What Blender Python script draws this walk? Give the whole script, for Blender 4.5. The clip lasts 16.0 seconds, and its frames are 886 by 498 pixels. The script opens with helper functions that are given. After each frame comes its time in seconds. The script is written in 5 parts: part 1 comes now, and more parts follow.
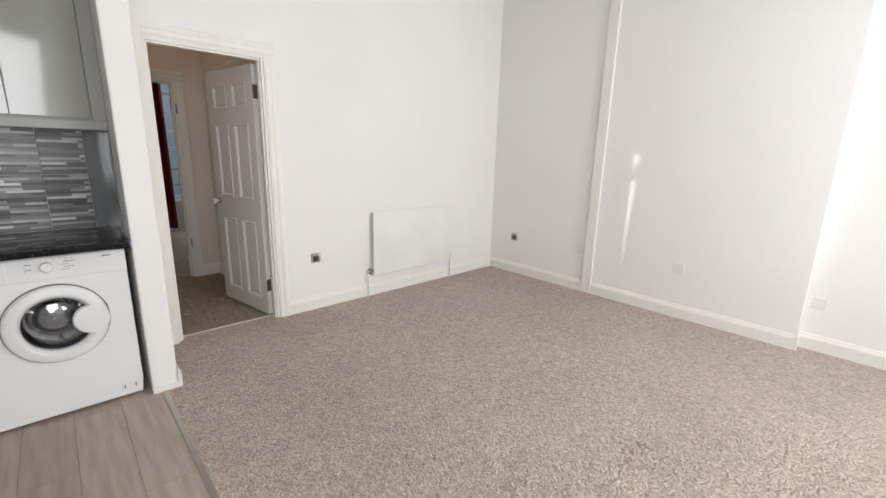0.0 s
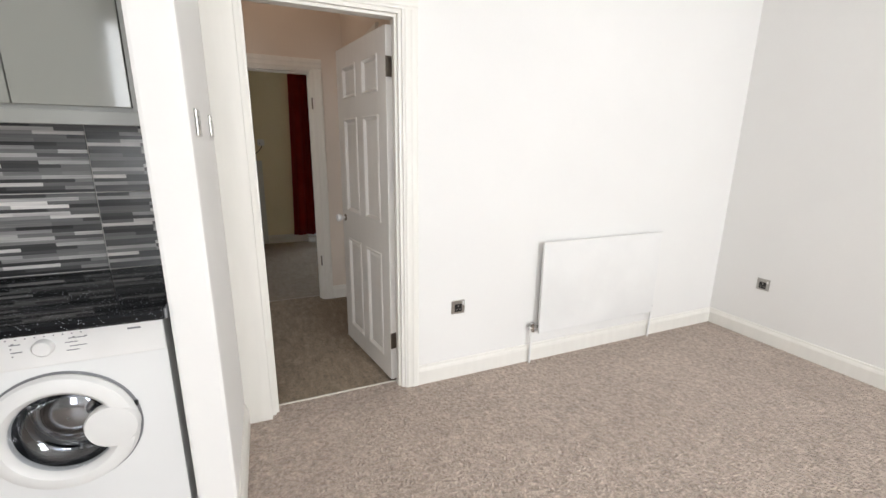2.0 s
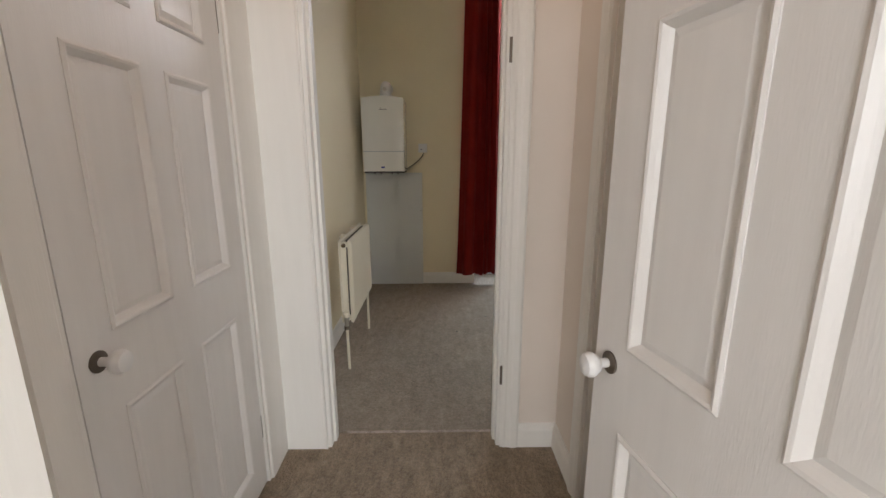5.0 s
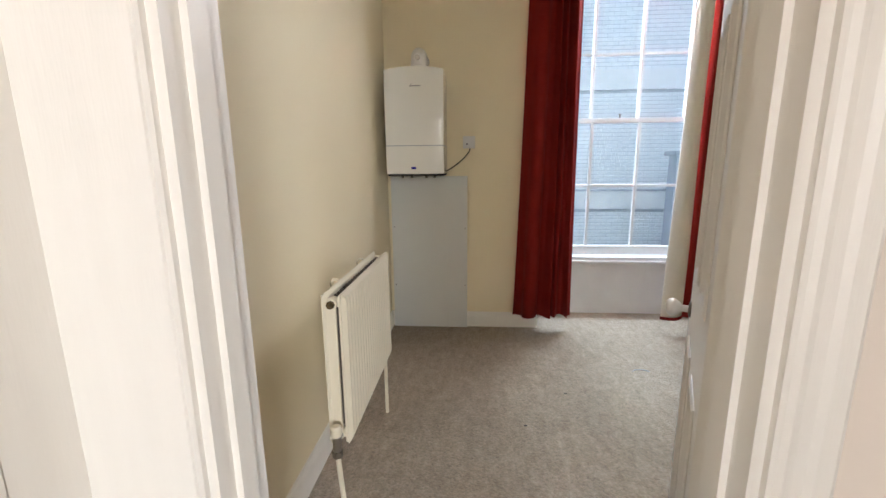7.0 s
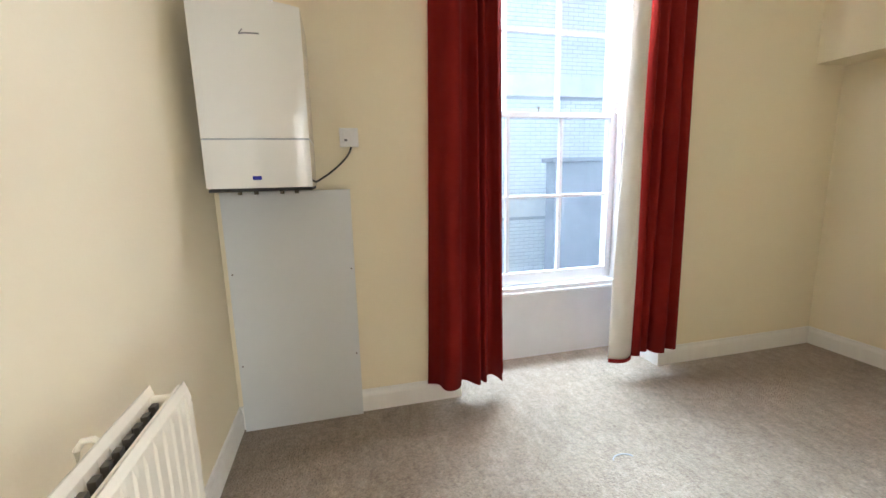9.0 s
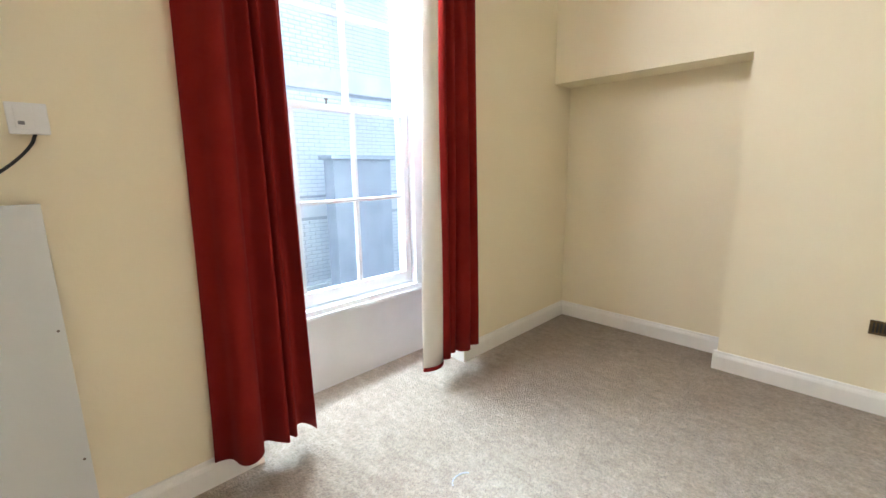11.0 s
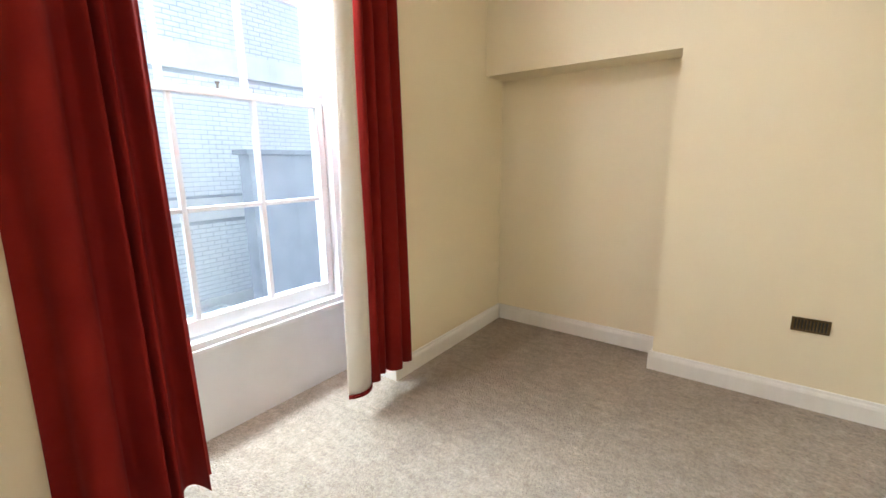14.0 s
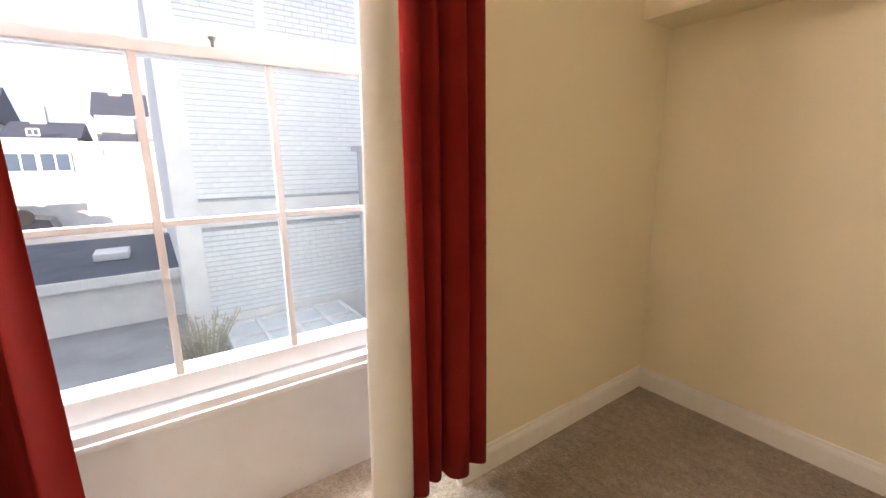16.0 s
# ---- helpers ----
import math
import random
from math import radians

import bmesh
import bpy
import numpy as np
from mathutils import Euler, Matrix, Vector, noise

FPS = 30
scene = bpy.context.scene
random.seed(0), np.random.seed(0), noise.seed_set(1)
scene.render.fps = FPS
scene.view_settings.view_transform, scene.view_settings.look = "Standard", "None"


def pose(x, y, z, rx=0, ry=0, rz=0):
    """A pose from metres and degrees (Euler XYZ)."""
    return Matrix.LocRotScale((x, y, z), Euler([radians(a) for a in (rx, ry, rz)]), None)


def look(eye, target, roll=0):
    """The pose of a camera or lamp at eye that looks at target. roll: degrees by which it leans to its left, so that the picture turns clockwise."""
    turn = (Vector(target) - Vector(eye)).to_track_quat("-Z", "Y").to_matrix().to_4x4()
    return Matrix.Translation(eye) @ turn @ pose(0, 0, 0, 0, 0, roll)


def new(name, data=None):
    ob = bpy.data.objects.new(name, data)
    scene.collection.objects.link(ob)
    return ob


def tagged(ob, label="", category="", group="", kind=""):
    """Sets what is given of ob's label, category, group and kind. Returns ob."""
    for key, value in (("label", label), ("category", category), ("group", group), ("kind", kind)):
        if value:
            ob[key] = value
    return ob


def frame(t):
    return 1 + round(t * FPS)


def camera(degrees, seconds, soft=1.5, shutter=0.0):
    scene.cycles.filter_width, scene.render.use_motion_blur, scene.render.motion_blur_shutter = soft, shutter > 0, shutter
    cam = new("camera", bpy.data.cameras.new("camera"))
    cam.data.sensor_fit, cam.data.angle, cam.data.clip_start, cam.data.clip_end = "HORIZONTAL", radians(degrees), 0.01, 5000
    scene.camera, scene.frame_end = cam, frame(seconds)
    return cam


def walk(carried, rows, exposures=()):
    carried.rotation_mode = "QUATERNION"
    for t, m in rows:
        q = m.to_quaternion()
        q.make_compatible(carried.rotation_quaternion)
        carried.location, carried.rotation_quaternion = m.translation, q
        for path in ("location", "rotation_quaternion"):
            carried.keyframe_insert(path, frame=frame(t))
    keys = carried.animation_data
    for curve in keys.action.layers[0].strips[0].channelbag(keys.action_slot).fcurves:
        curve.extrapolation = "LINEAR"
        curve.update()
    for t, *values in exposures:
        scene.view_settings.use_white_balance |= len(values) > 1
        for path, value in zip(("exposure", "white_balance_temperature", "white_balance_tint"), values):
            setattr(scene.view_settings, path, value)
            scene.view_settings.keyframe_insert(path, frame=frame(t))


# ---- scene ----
cam = camera(94.0, 16.0)
PATH = [
    (0, (0.514, 0.300, 1.385), (1.848, 1.720, 0.932), 1.5),
    (0.5, (0.673, 0.543, 1.397), (1.891, 2.062, 0.94), 1.3),
    (1, (0.809, 0.85, 1.408), (1.886, 2.47, 0.947), 1.0),
    (1.5, (0.951, 1.167, 1.396), (1.876, 2.876, 0.925), 0.9),
    (2, (1.083, 1.487, 1.397), (1.849, 3.273, 0.921), 0.7),
    (2.5, (1.132, 1.84, 1.382), (1.734, 3.687, 0.908), 0.3),
    (3, (1.162, 2.194, 1.377), (1.597, 4.090, 0.914), -0.2),
    (3.5, (1.234, 2.555, 1.359), (1.511, 4.485, 0.91), -0.3),
    (4, (1.242, 2.905, 1.37), (1.415, 4.846, 0.915), -0.1),
    (6.3, (1.162, 4.362, 1.302), (1.03, 6.319, 0.903), -0.4),
    (6.5, (1.155, 4.472, 1.3), (1.006, 6.425, 0.897), -0.4),
    (7, (1.103, 4.765, 1.255), (0.96, 6.722, 0.869), -0.5),
    (7.5, (1.051, 5.045, 1.228), (0.959, 7.009, 0.861), -0.5),
    (8, (0.994, 5.287, 1.213), (1.013, 7.257, 0.872), -0.7),
    (8.5, (0.962, 5.551, 1.24), (1.182, 7.502, 0.884), -1.0),
    (9, (1.005, 5.82, 1.248), (1.481, 7.735, 0.897), -1.3),
    (9.5, (1.057, 6.007, 1.24), (1.805, 7.828, 0.89), -1.5),
    (10, (1.042, 6.164, 1.27), (2.063, 7.844, 0.901), -1.1),
    (12.5, (1.07, 6.193, 1.287), (2.633, 7.376, 0.891), -0.9),
    (13, (1.091, 6.193, 1.289), (2.661, 7.365, 0.889), -0.7),
    (13.5, (1.137, 6.233, 1.297), (2.714, 7.392, 0.888), -0.7),
    (14, (1.276, 6.333, 1.299), (2.853, 7.493, 0.885), -0.6),
    (14.5, (1.457, 6.44, 1.29), (3.007, 7.633, 0.872), -0.5),
    (15, (1.631, 6.577, 1.279), (3.114, 7.853, 0.866), -0.5),
    (15.5, (1.837, 6.708, 1.286), (3.178, 8.135, 0.878), -0.7),
    (16, (2.073, 6.785, 1.279), (3.19, 8.391, 0.863), -0.7),
]
EXPOSURES = [(0.0, -0.12, 6500, 12), (0.7, 0.08, 6500, 12), (2.0, 0.24, 6450, 11), (3.2, 0.24, 6450, 11), (4.0, 0.42, 6500, 12), (6.4, 1.72, 6350, 12), (7.0, 1.84, 6500, 12), (7.7, 2.28, 6400, 11), (9.0, 2.45, 6200, 11), (10.0, 2.6, 6250, 11), (13.0, 2.5, 6500, 11), (14.5, 2.5, 6900, 15), (15.3, 2.4, 7300, 18), (16.0, 2.28, 8000, 23)]
walk(cam, [(t, look(eye, target, roll)) for t, eye, target, roll in PATH], EXPOSURES)

# ---------------------------------------------------------------- light
SUN_WAY = Vector((0.72, 0.66, -0.2)).normalized()
world = bpy.data.worlds.new("world")
scene.world = world
world.use_nodes = True
wn = world.node_tree
sky = wn.nodes.new("ShaderNodeTexSky")
sky.sky_type = "NISHITA"
sky.sun_disc = False
sky.sun_elevation = math.asin(0.2)
sky.sun_rotation = math.atan2(-0.72, -0.66)
tint = wn.nodes.new("ShaderNodeMix")
tint.data_type, tint.blend_type = "RGBA", "MULTIPLY"
tint.inputs["Factor"].default_value = 1.0
tint.inputs["B"].default_value = (0.72, 0.90, 1.12, 1)
wn.links.new(sky.outputs[0], tint.inputs["A"])
haze = wn.nodes.new("ShaderNodeMix")
haze.data_type = "RGBA"
haze.inputs["Factor"].default_value = 0.6
haze.inputs["B"].default_value = (4.6, 5.9, 7.8, 1)
wn.links.new(tint.outputs["Result"], haze.inputs["A"])
wn.links.new(haze.outputs["Result"], wn.nodes["Background"].inputs[0])
wn.nodes["Background"].inputs[1].default_value = 0.055

sun = new("sun", bpy.data.lights.new("sun", "SUN"))
sun.data.energy, sun.data.angle, sun.data.color = 2.1, radians(0.3), (1.0, 0.93, 0.84)
sun.matrix_world = look((0, 0, 9), Vector((0, 0, 9)) + SUN_WAY)


def window_light(name, place, way, wide, high, watts, colour):
    lamp = new(name, bpy.data.lights.new(name, "AREA"))
    lamp.data.shape, lamp.data.size, lamp.data.size_y = "RECTANGLE", wide, high
    lamp.data.energy, lamp.data.color = watts, colour
    lamp.matrix_world = look(place, Vector(place) + Vector(way))
    return lamp


# added fill for daylight from unseen front windows, angled to even the walls
window_light("front_window_fill_a", (0.3, -1.52, 1.75), (0.75, 1, -0.05), 1.7, 1.8, 92, (0.95, 0.98, 1.0))
window_light("front_window_fill_b", (3.2, -1.52, 1.75), (-0.45, 1, -0.05), 1.7, 1.8, 122, (0.93, 0.97, 1.0))
# added fill, out of view above the bedroom window, boosting its skylight
window_light("bedroom_sky_fill", (2.28, 9.05, 3.28), (0, -0.8, -0.6), 1.7, 0.75, 92, (0.64, 0.82, 1.0))
window_light("bedroom_head_fill", (2.28, 8.04, 2.765), (0, -0.86, -0.5), 1.24, 0.2, 19, (0.97, 0.95, 1.0))
bulb = new("hall_bulb_light", bpy.data.lights.new("hall_bulb_light", "POINT"))
bulb.data.energy, bulb.data.color, bulb.data.shadow_soft_size = 2.4, (1.0, 0.76, 0.58), 0.07
bulb.matrix_world = pose(1.12, 4.55, 2.68)


# ---------------------------------------------------------------- materials
def material(name, colour, rough=0.6, metal=0.0, second=None, scale=8.0, bump=0.0, bump_scale=60.0, coat=0.0, sheen=0.0, stretch=(1, 1, 1), spec=0.5, per_piece=0.0):
    m = bpy.data.materials.new(name)
    m.use_nodes = True
    t = m.node_tree
    b = t.nodes["Principled BSDF"]
    b.inputs["Roughness"].default_value, b.inputs["Metallic"].default_value = rough, metal
    b.inputs["Coat Weight"].default_value, b.inputs["Sheen Weight"].default_value = coat, sheen
    b.inputs["Specular IOR Level"].default_value = spec
    co = t.nodes.new("ShaderNodeTexCoord")
    mp = t.nodes.new("ShaderNodeMapping")
    mp.inputs["Scale"].default_value = stretch
    t.links.new(co.outputs["Object"], mp.inputs[0])
    n1 = t.nodes.new("ShaderNodeTexNoise")
    n1.inputs["Scale"].default_value, n1.inputs["Detail"].default_value = scale, 5
    t.links.new(mp.outputs[0], n1.inputs["Vector"])
    mix = t.nodes.new("ShaderNodeMix")
    mix.data_type = "RGBA"
    second = second or tuple(c * 0.93 for c in colour)
    mix.inputs["A"].default_value, mix.inputs["B"].default_value = (*colour, 1), (*second, 1)
    ramp = t.nodes.new("ShaderNodeMapRange")
    ramp.inputs["From Min"].default_value, ramp.inputs["From Max"].default_value = 0.35, 0.68
    t.links.new(n1.outputs["Fac"], ramp.inputs["Value"])
    t.links.new(ramp.outputs[0], mix.inputs["Factor"])
    last = mix.outputs["Result"]
    if per_piece:
        info = t.nodes.new("ShaderNodeObjectInfo")
        hsv = t.nodes.new("ShaderNodeHueSaturation")
        rng = t.nodes.new("ShaderNodeMapRange")
        rng.inputs["To Min"].default_value, rng.inputs["To Max"].default_value = 1 - per_piece, 1 + per_piece
        t.links.new(info.outputs["Random"], rng.inputs["Value"])
        t.links.new(rng.outputs[0], hsv.inputs["Value"])
        t.links.new(last, hsv.inputs["Color"])
        last = hsv.outputs[0]
    t.links.new(last, b.inputs["Base Color"])
    if bump:
        n2 = t.nodes.new("ShaderNodeTexNoise")
        n2.inputs["Scale"].default_value, n2.inputs["Detail"].default_value = bump_scale, 4
        t.links.new(mp.outputs[0], n2.inputs["Vector"])
        bp = t.nodes.new("ShaderNodeBump")
        bp.inputs["Strength"].default_value, bp.inputs["Distance"].default_value = bump, 0.004
        t.links.new(n2.outputs["Fac"], bp.inputs["Height"])
        t.links.new(bp.outputs[0], b.inputs["Normal"])
    return m


def carpet_material(name, light, dark, tuft=140.0, depth=0.008, streak=0.0):
    """Cut-pile carpet: tufts, flecks, and broad trodden patches."""
    m = bpy.data.materials.new(name)
    m.use_nodes = True
    t = m.node_tree
    b = t.nodes["Principled BSDF"]
    b.inputs["Roughness"].default_value = 0.95
    b.inputs["Sheen Weight"].default_value = 0.15
    b.inputs["Specular IOR Level"].default_value = 0.15
    co = t.nodes.new("ShaderNodeTexCoord")
    fine = t.nodes.new("ShaderNodeTexNoise")
    fine.inputs["Scale"].default_value, fine.inputs["Detail"].default_value, fine.inputs["Roughness"].default_value = tuft * 0.55, 6, 0.7
    warp = t.nodes.new("ShaderNodeTexNoise")
    warp.inputs["Scale"].default_value, warp.inputs["Detail"].default_value, warp.inputs["Distortion"].default_value = tuft * 0.30, 6, 1.2
    warp.inputs["Roughness"].default_value = 0.75
    broad = t.nodes.new("ShaderNodeTexNoise")
    broad.inputs["Scale"].default_value, broad.inputs["Detail"].default_value = 1.6, 4
    vor = t.nodes.new("ShaderNodeTexVoronoi")
    vor.inputs["Scale"].default_value = tuft
    for n in (fine, broad, vor, warp):
        t.links.new(co.outputs["Object"], n.inputs["Vector"])
    add = t.nodes.new("ShaderNodeMath")
    add.operation = "MULTIPLY_ADD"
    add.inputs[1].default_value = 0.45
    t.links.new(warp.outputs["Fac"], add.inputs[0])
    half = t.nodes.new("ShaderNodeMath")
    half.operation = "MULTIPLY"
    half.inputs[1].default_value = 0.55
    t.links.new(fine.outputs["Fac"], half.inputs[0])
    t.links.new(half.outputs[0], add.inputs[2])
    rng = t.nodes.new("ShaderNodeMapRange")
    rng.inputs["From Min"].default_value, rng.inputs["From Max"].default_value = 0.34, 0.66
    t.links.new(add.outputs[0], rng.inputs["Value"])
    mix = t.nodes.new("ShaderNodeMix")
    mix.data_type = "RGBA"
    mix.inputs["A"].default_value, mix.inputs["B"].default_value = (*dark, 1), (*light, 1)
    t.links.new(rng.outputs[0], mix.inputs["Factor"])
    rng2 = t.nodes.new("ShaderNodeMapRange")
    rng2.inputs["From Min"].default_value, rng2.inputs["From Max"].default_value = 0.3, 0.7
    rng2.inputs["To Min"].default_value, rng2.inputs["To Max"].default_value = 0.93, 1.06
    t.links.new(broad.outputs["Fac"], rng2.inputs["Value"])
    hsv = t.nodes.new("ShaderNodeHueSaturation")
    mott = t.nodes.new("ShaderNodeTexNoise")
    mott.inputs["Scale"].default_value, mott.inputs["Detail"].default_value, mott.inputs["Distortion"].default_value = 11.0, 5, 1.5
    mott.inputs["Roughness"].default_value = 0.65
    t.links.new(co.outputs["Object"], mott.inputs["Vector"])
    rng4 = t.nodes.new("ShaderNodeMapRange")
    rng4.inputs["From Min"].default_value, rng4.inputs["From Max"].default_value = 0.33, 0.67
    rng4.inputs["To Min"].default_value, rng4.inputs["To Max"].default_value = 0.88, 1.10
    t.links.new(mott.outputs["Fac"], rng4.inputs["Value"])
    mul = t.nodes.new("ShaderNodeMath")
    mul.operation = "MULTIPLY"
    t.links.new(rng2.outputs[0], mul.inputs[0])
    t.links.new(rng4.outputs[0], mul.inputs[1])
    t.links.new(mul.outputs[0], hsv.inputs["Value"])
    t.links.new(mix.outputs["Result"], hsv.inputs["Color"])
    t.links.new(hsv.outputs[0], b.inputs["Base Color"])
    if streak:
        lay = t.nodes.new("ShaderNodeMapping")
        lay.inputs["Rotation"].default_value = (0, 0, 0.12)
        lay.inputs["Scale"].default_value = (1.0, 0.3, 1.0)
        nap = t.nodes.new("ShaderNodeTexNoise")
        nap.inputs["Scale"].default_value, nap.inputs["Detail"].default_value, nap.inputs["Roughness"].default_value = 24.0, 6, 0.7
        t.links.new(co.outputs["Object"], lay.inputs[0])
        t.links.new(lay.outputs[0], nap.inputs["Vector"])
        rng3 = t.nodes.new("ShaderNodeMapRange")
        rng3.inputs["From Min"].default_value, rng3.inputs["From Max"].default_value = 0.32, 0.68
        rng3.inputs["To Min"].default_value, rng3.inputs["To Max"].default_value = 1 - streak, 1 + streak
        t.links.new(nap.outputs["Fac"], rng3.inputs["Value"])
        hs2 = t.nodes.new("ShaderNodeHueSaturation")
        t.links.new(rng3.outputs[0], hs2.inputs["Value"])
        t.links.new(hsv.outputs[0], hs2.inputs["Color"])
        t.links.new(hs2.outputs[0], b.inputs["Base Color"])
        lift = t.nodes.new("ShaderNodeMath")
        lift.operation = "MULTIPLY_ADD"
        lift.inputs[1].default_value = 1.2
        t.links.new(nap.outputs["Fac"], lift.inputs[0])
        t.links.new(add.outputs[0], lift.inputs[2])
        add = lift
    h = t.nodes.new("ShaderNodeMath")
    h.operation = "SUBTRACT"
    t.links.new(add.outputs[0], h.inputs[0])
    t.links.new(vor.outputs["Distance"], h.inputs[1])
    bp = t.nodes.new("ShaderNodeBump")
    bp.inputs["Strength"].default_value, bp.inputs["Distance"].default_value = 0.8, depth
    t.links.new(h.outputs[0], bp.inputs["Height"])
    t.links.new(bp.outputs[0], b.inputs["Normal"])
    return m


def strip_tile_material():
    """Grey tile printed with thin stacked strips of many greys."""
    m = bpy.data.materials.new("strip_tile")
    m.use_nodes = True
    t = m.node_tree
    b = t.nodes["Principled BSDF"]
    b.inputs["Roughness"].default_value = 0.3
    co = t.nodes.new("ShaderNodeTexCoord")
    sw = t.nodes.new("ShaderNodeSeparateXYZ")
    cb = t.nodes.new("ShaderNodeCombineXYZ")
    t.links.new(co.outputs["Object"], sw.inputs[0])
    t.links.new(sw.outputs["X"], cb.inputs["X"])
    t.links.new(sw.outputs["Z"], cb.inputs["Y"])
    br = t.nodes.new("ShaderNodeTexBrick")
    br.offset, br.offset_frequency, br.squash, br.squash_frequency = 0.37, 2, 1.6, 3
    br.inputs["Scale"].default_value = 1.0
    br.inputs["Brick Width"].default_value, br.inputs["Row Height"].default_value = 0.17, 0.0135
    br.inputs["Mortar Size"].default_value = 0.0
    br.inputs["Bias"].default_value = 0.0
    br.inputs["Color1"].default_value, br.inputs["Color2"].default_value = (0, 0, 0, 1), (1, 1, 1, 1)
    t.links.new(cb.outputs[0], br.inputs["Vector"])
    ramp = t.nodes.new("ShaderNodeValToRGB")
    e = ramp.color_ramp.elements
    e[0].position, e[0].color = 0.0, (0.008, 0.008, 0.009, 1)
    e[1].position, e[1].color = 1.0, (0.74, 0.71, 0.68, 1)
    mid = ramp.color_ramp.elements.new(0.35)
    mid.color = (0.070, 0.070, 0.070, 1)
    mid2 = ramp.color_ramp.elements.new(0.7)
    mid2.color = (0.27, 0.265, 0.26, 1)
    t.links.new(br.outputs["Color"], ramp.inputs[0])
    grain = t.nodes.new("ShaderNodeTexNoise")
    mp = t.nodes.new("ShaderNodeMapping")
    mp.inputs["Scale"].default_value = (6, 1, 160)
    t.links.new(co.outputs["Object"], mp.inputs[0])
    t.links.new(mp.outputs[0], grain.inputs["Vector"])
    grain.inputs["Scale"].default_value = 1.0
    rng = t.nodes.new("ShaderNodeMapRange")
    rng.inputs["To Min"].default_value, rng.inputs["To Max"].default_value = 0.45, 1.5
    t.links.new(grain.outputs["Fac"], rng.inputs["Value"])
    hsv = t.nodes.new("ShaderNodeHueSaturation")
    t.links.new(rng.outputs[0], hsv.inputs["Value"])
    t.links.new(ramp.outputs[0], hsv.inputs["Color"])
    t.links.new(hsv.outputs[0], b.inputs["Base Color"])
    return m


def speckled_material():
    m = bpy.data.materials.new("black_sparkle_laminate")
    m.use_nodes = True
    t = m.node_tree
    b = t.nodes["Principled BSDF"]
    b.inputs["Roughness"].default_value = 0.06
    b.inputs["Specular IOR Level"].default_value = 0.3
    co = t.nodes.new("ShaderNodeTexCoord")
    v = t.nodes.new("ShaderNodeTexVoronoi")
    v.inputs["Scale"].default_value = 170
    t.links.new(co.outputs["Object"], v.inputs["Vector"])
    less = t.nodes.new("ShaderNodeMath")
    less.operation = "LESS_THAN"
    less.inputs[1].default_value = 0.22
    t.links.new(v.outputs["Distance"], less.inputs[0])
    sep = t.nodes.new("ShaderNodeSeparateColor")
    t.links.new(v.outputs["Color"], sep.inputs[0])
    pick = t.nodes.new("ShaderNodeMath")
    pick.operation = "GREATER_THAN"
    pick.inputs[1].default_value = 0.72
    t.links.new(sep.outputs[0], pick.inputs[0])
    both = t.nodes.new("ShaderNodeMath")
    both.operation = "MULTIPLY"
    t.links.new(less.outputs[0], both.inputs[0])
    t.links.new(pick.outputs[0], both.inputs[1])
    mix = t.nodes.new("ShaderNodeMix")
    mix.data_type = "RGBA"
    mix.inputs["A"].default_value, mix.inputs["B"].default_value = (0.006, 0.007, 0.009, 1), (0.5, 0.52, 0.55, 1)
    t.links.new(both.outputs[0], mix.inputs["Factor"])
    t.links.new(mix.outputs["Result"], b.inputs["Base Color"])
    return m


def bowl_material():
    """Thin clear glass: see-through with a mirror sheen."""
    m = bpy.data.materials.new("porthole_glass")
    m.use_nodes = True
    t = m.node_tree
    see, gl, mx = (t.nodes.new("ShaderNode" + k) for k in ("BsdfTransparent", "BsdfGlossy", "MixShader"))
    see.inputs["Color"].default_value = (0.72, 0.74, 0.77, 1)
    gl.inputs["Roughness"].default_value = 0.03
    mx.inputs[0].default_value = 0.14
    t.links.new(see.outputs[0], mx.inputs[1])
    t.links.new(gl.outputs[0], mx.inputs[2])
    t.links.new(mx.outputs[0], t.nodes["Material Output"].inputs["Surface"])
    return m


def glass_material(ior=1.22):
    m = bpy.data.materials.new("window_glass")
    m.use_nodes = True
    b = m.node_tree.nodes["Principled BSDF"]
    b.inputs["Base Color"].default_value = (0.97, 0.985, 1, 1)
    b.inputs["Transmission Weight"].default_value = 1
    b.inputs["Roughness"].default_value = 0.0
    b.inputs["IOR"].default_value = ior
    return m


M_WHITE = material("white_wall_paint", (0.84, 0.825, 0.80), 0.75, second=(0.82, 0.805, 0.78), scale=1.5, bump=0.12, bump_scale=90)
# white hall walls; the peach tint of warm light is mixed into the colour
M_HALL = material("warm_lit_hall_paint", (0.80, 0.715, 0.63), 0.75, scale=1.5, bump=0.12, bump_scale=90)
M_CREAM = material("cream_wall_paint", (0.84, 0.750, 0.545), 0.7, second=(0.825, 0.73, 0.525), scale=1.3, bump=0.15, bump_scale=80)
M_CEIL = material("ceiling_paint", (0.80, 0.79, 0.77), 0.85, scale=2, bump=0.1)
M_GLOSS = material("white_gloss_paint", (0.84, 0.815, 0.76), 0.42, second=(0.81, 0.785, 0.73), scale=4, bump=0.1, bump_scale=40, stretch=(6, 6, 0.6))
M_DOOR = material("white_door_paint", (0.79, 0.765, 0.73), 0.36, second=(0.76, 0.735, 0.70), scale=5, bump=0.12, bump_scale=50, stretch=(6, 6, 0.7))
M_CARPET = carpet_material("beige_carpet", (0.74, 0.615, 0.525), (0.26, 0.20, 0.158), 82, 0.016)
M_CARPET_BED = carpet_material("bedroom_carpet", (0.43, 0.355, 0.275), (0.20, 0.16, 0.12), 120, 0.007, 0.16)
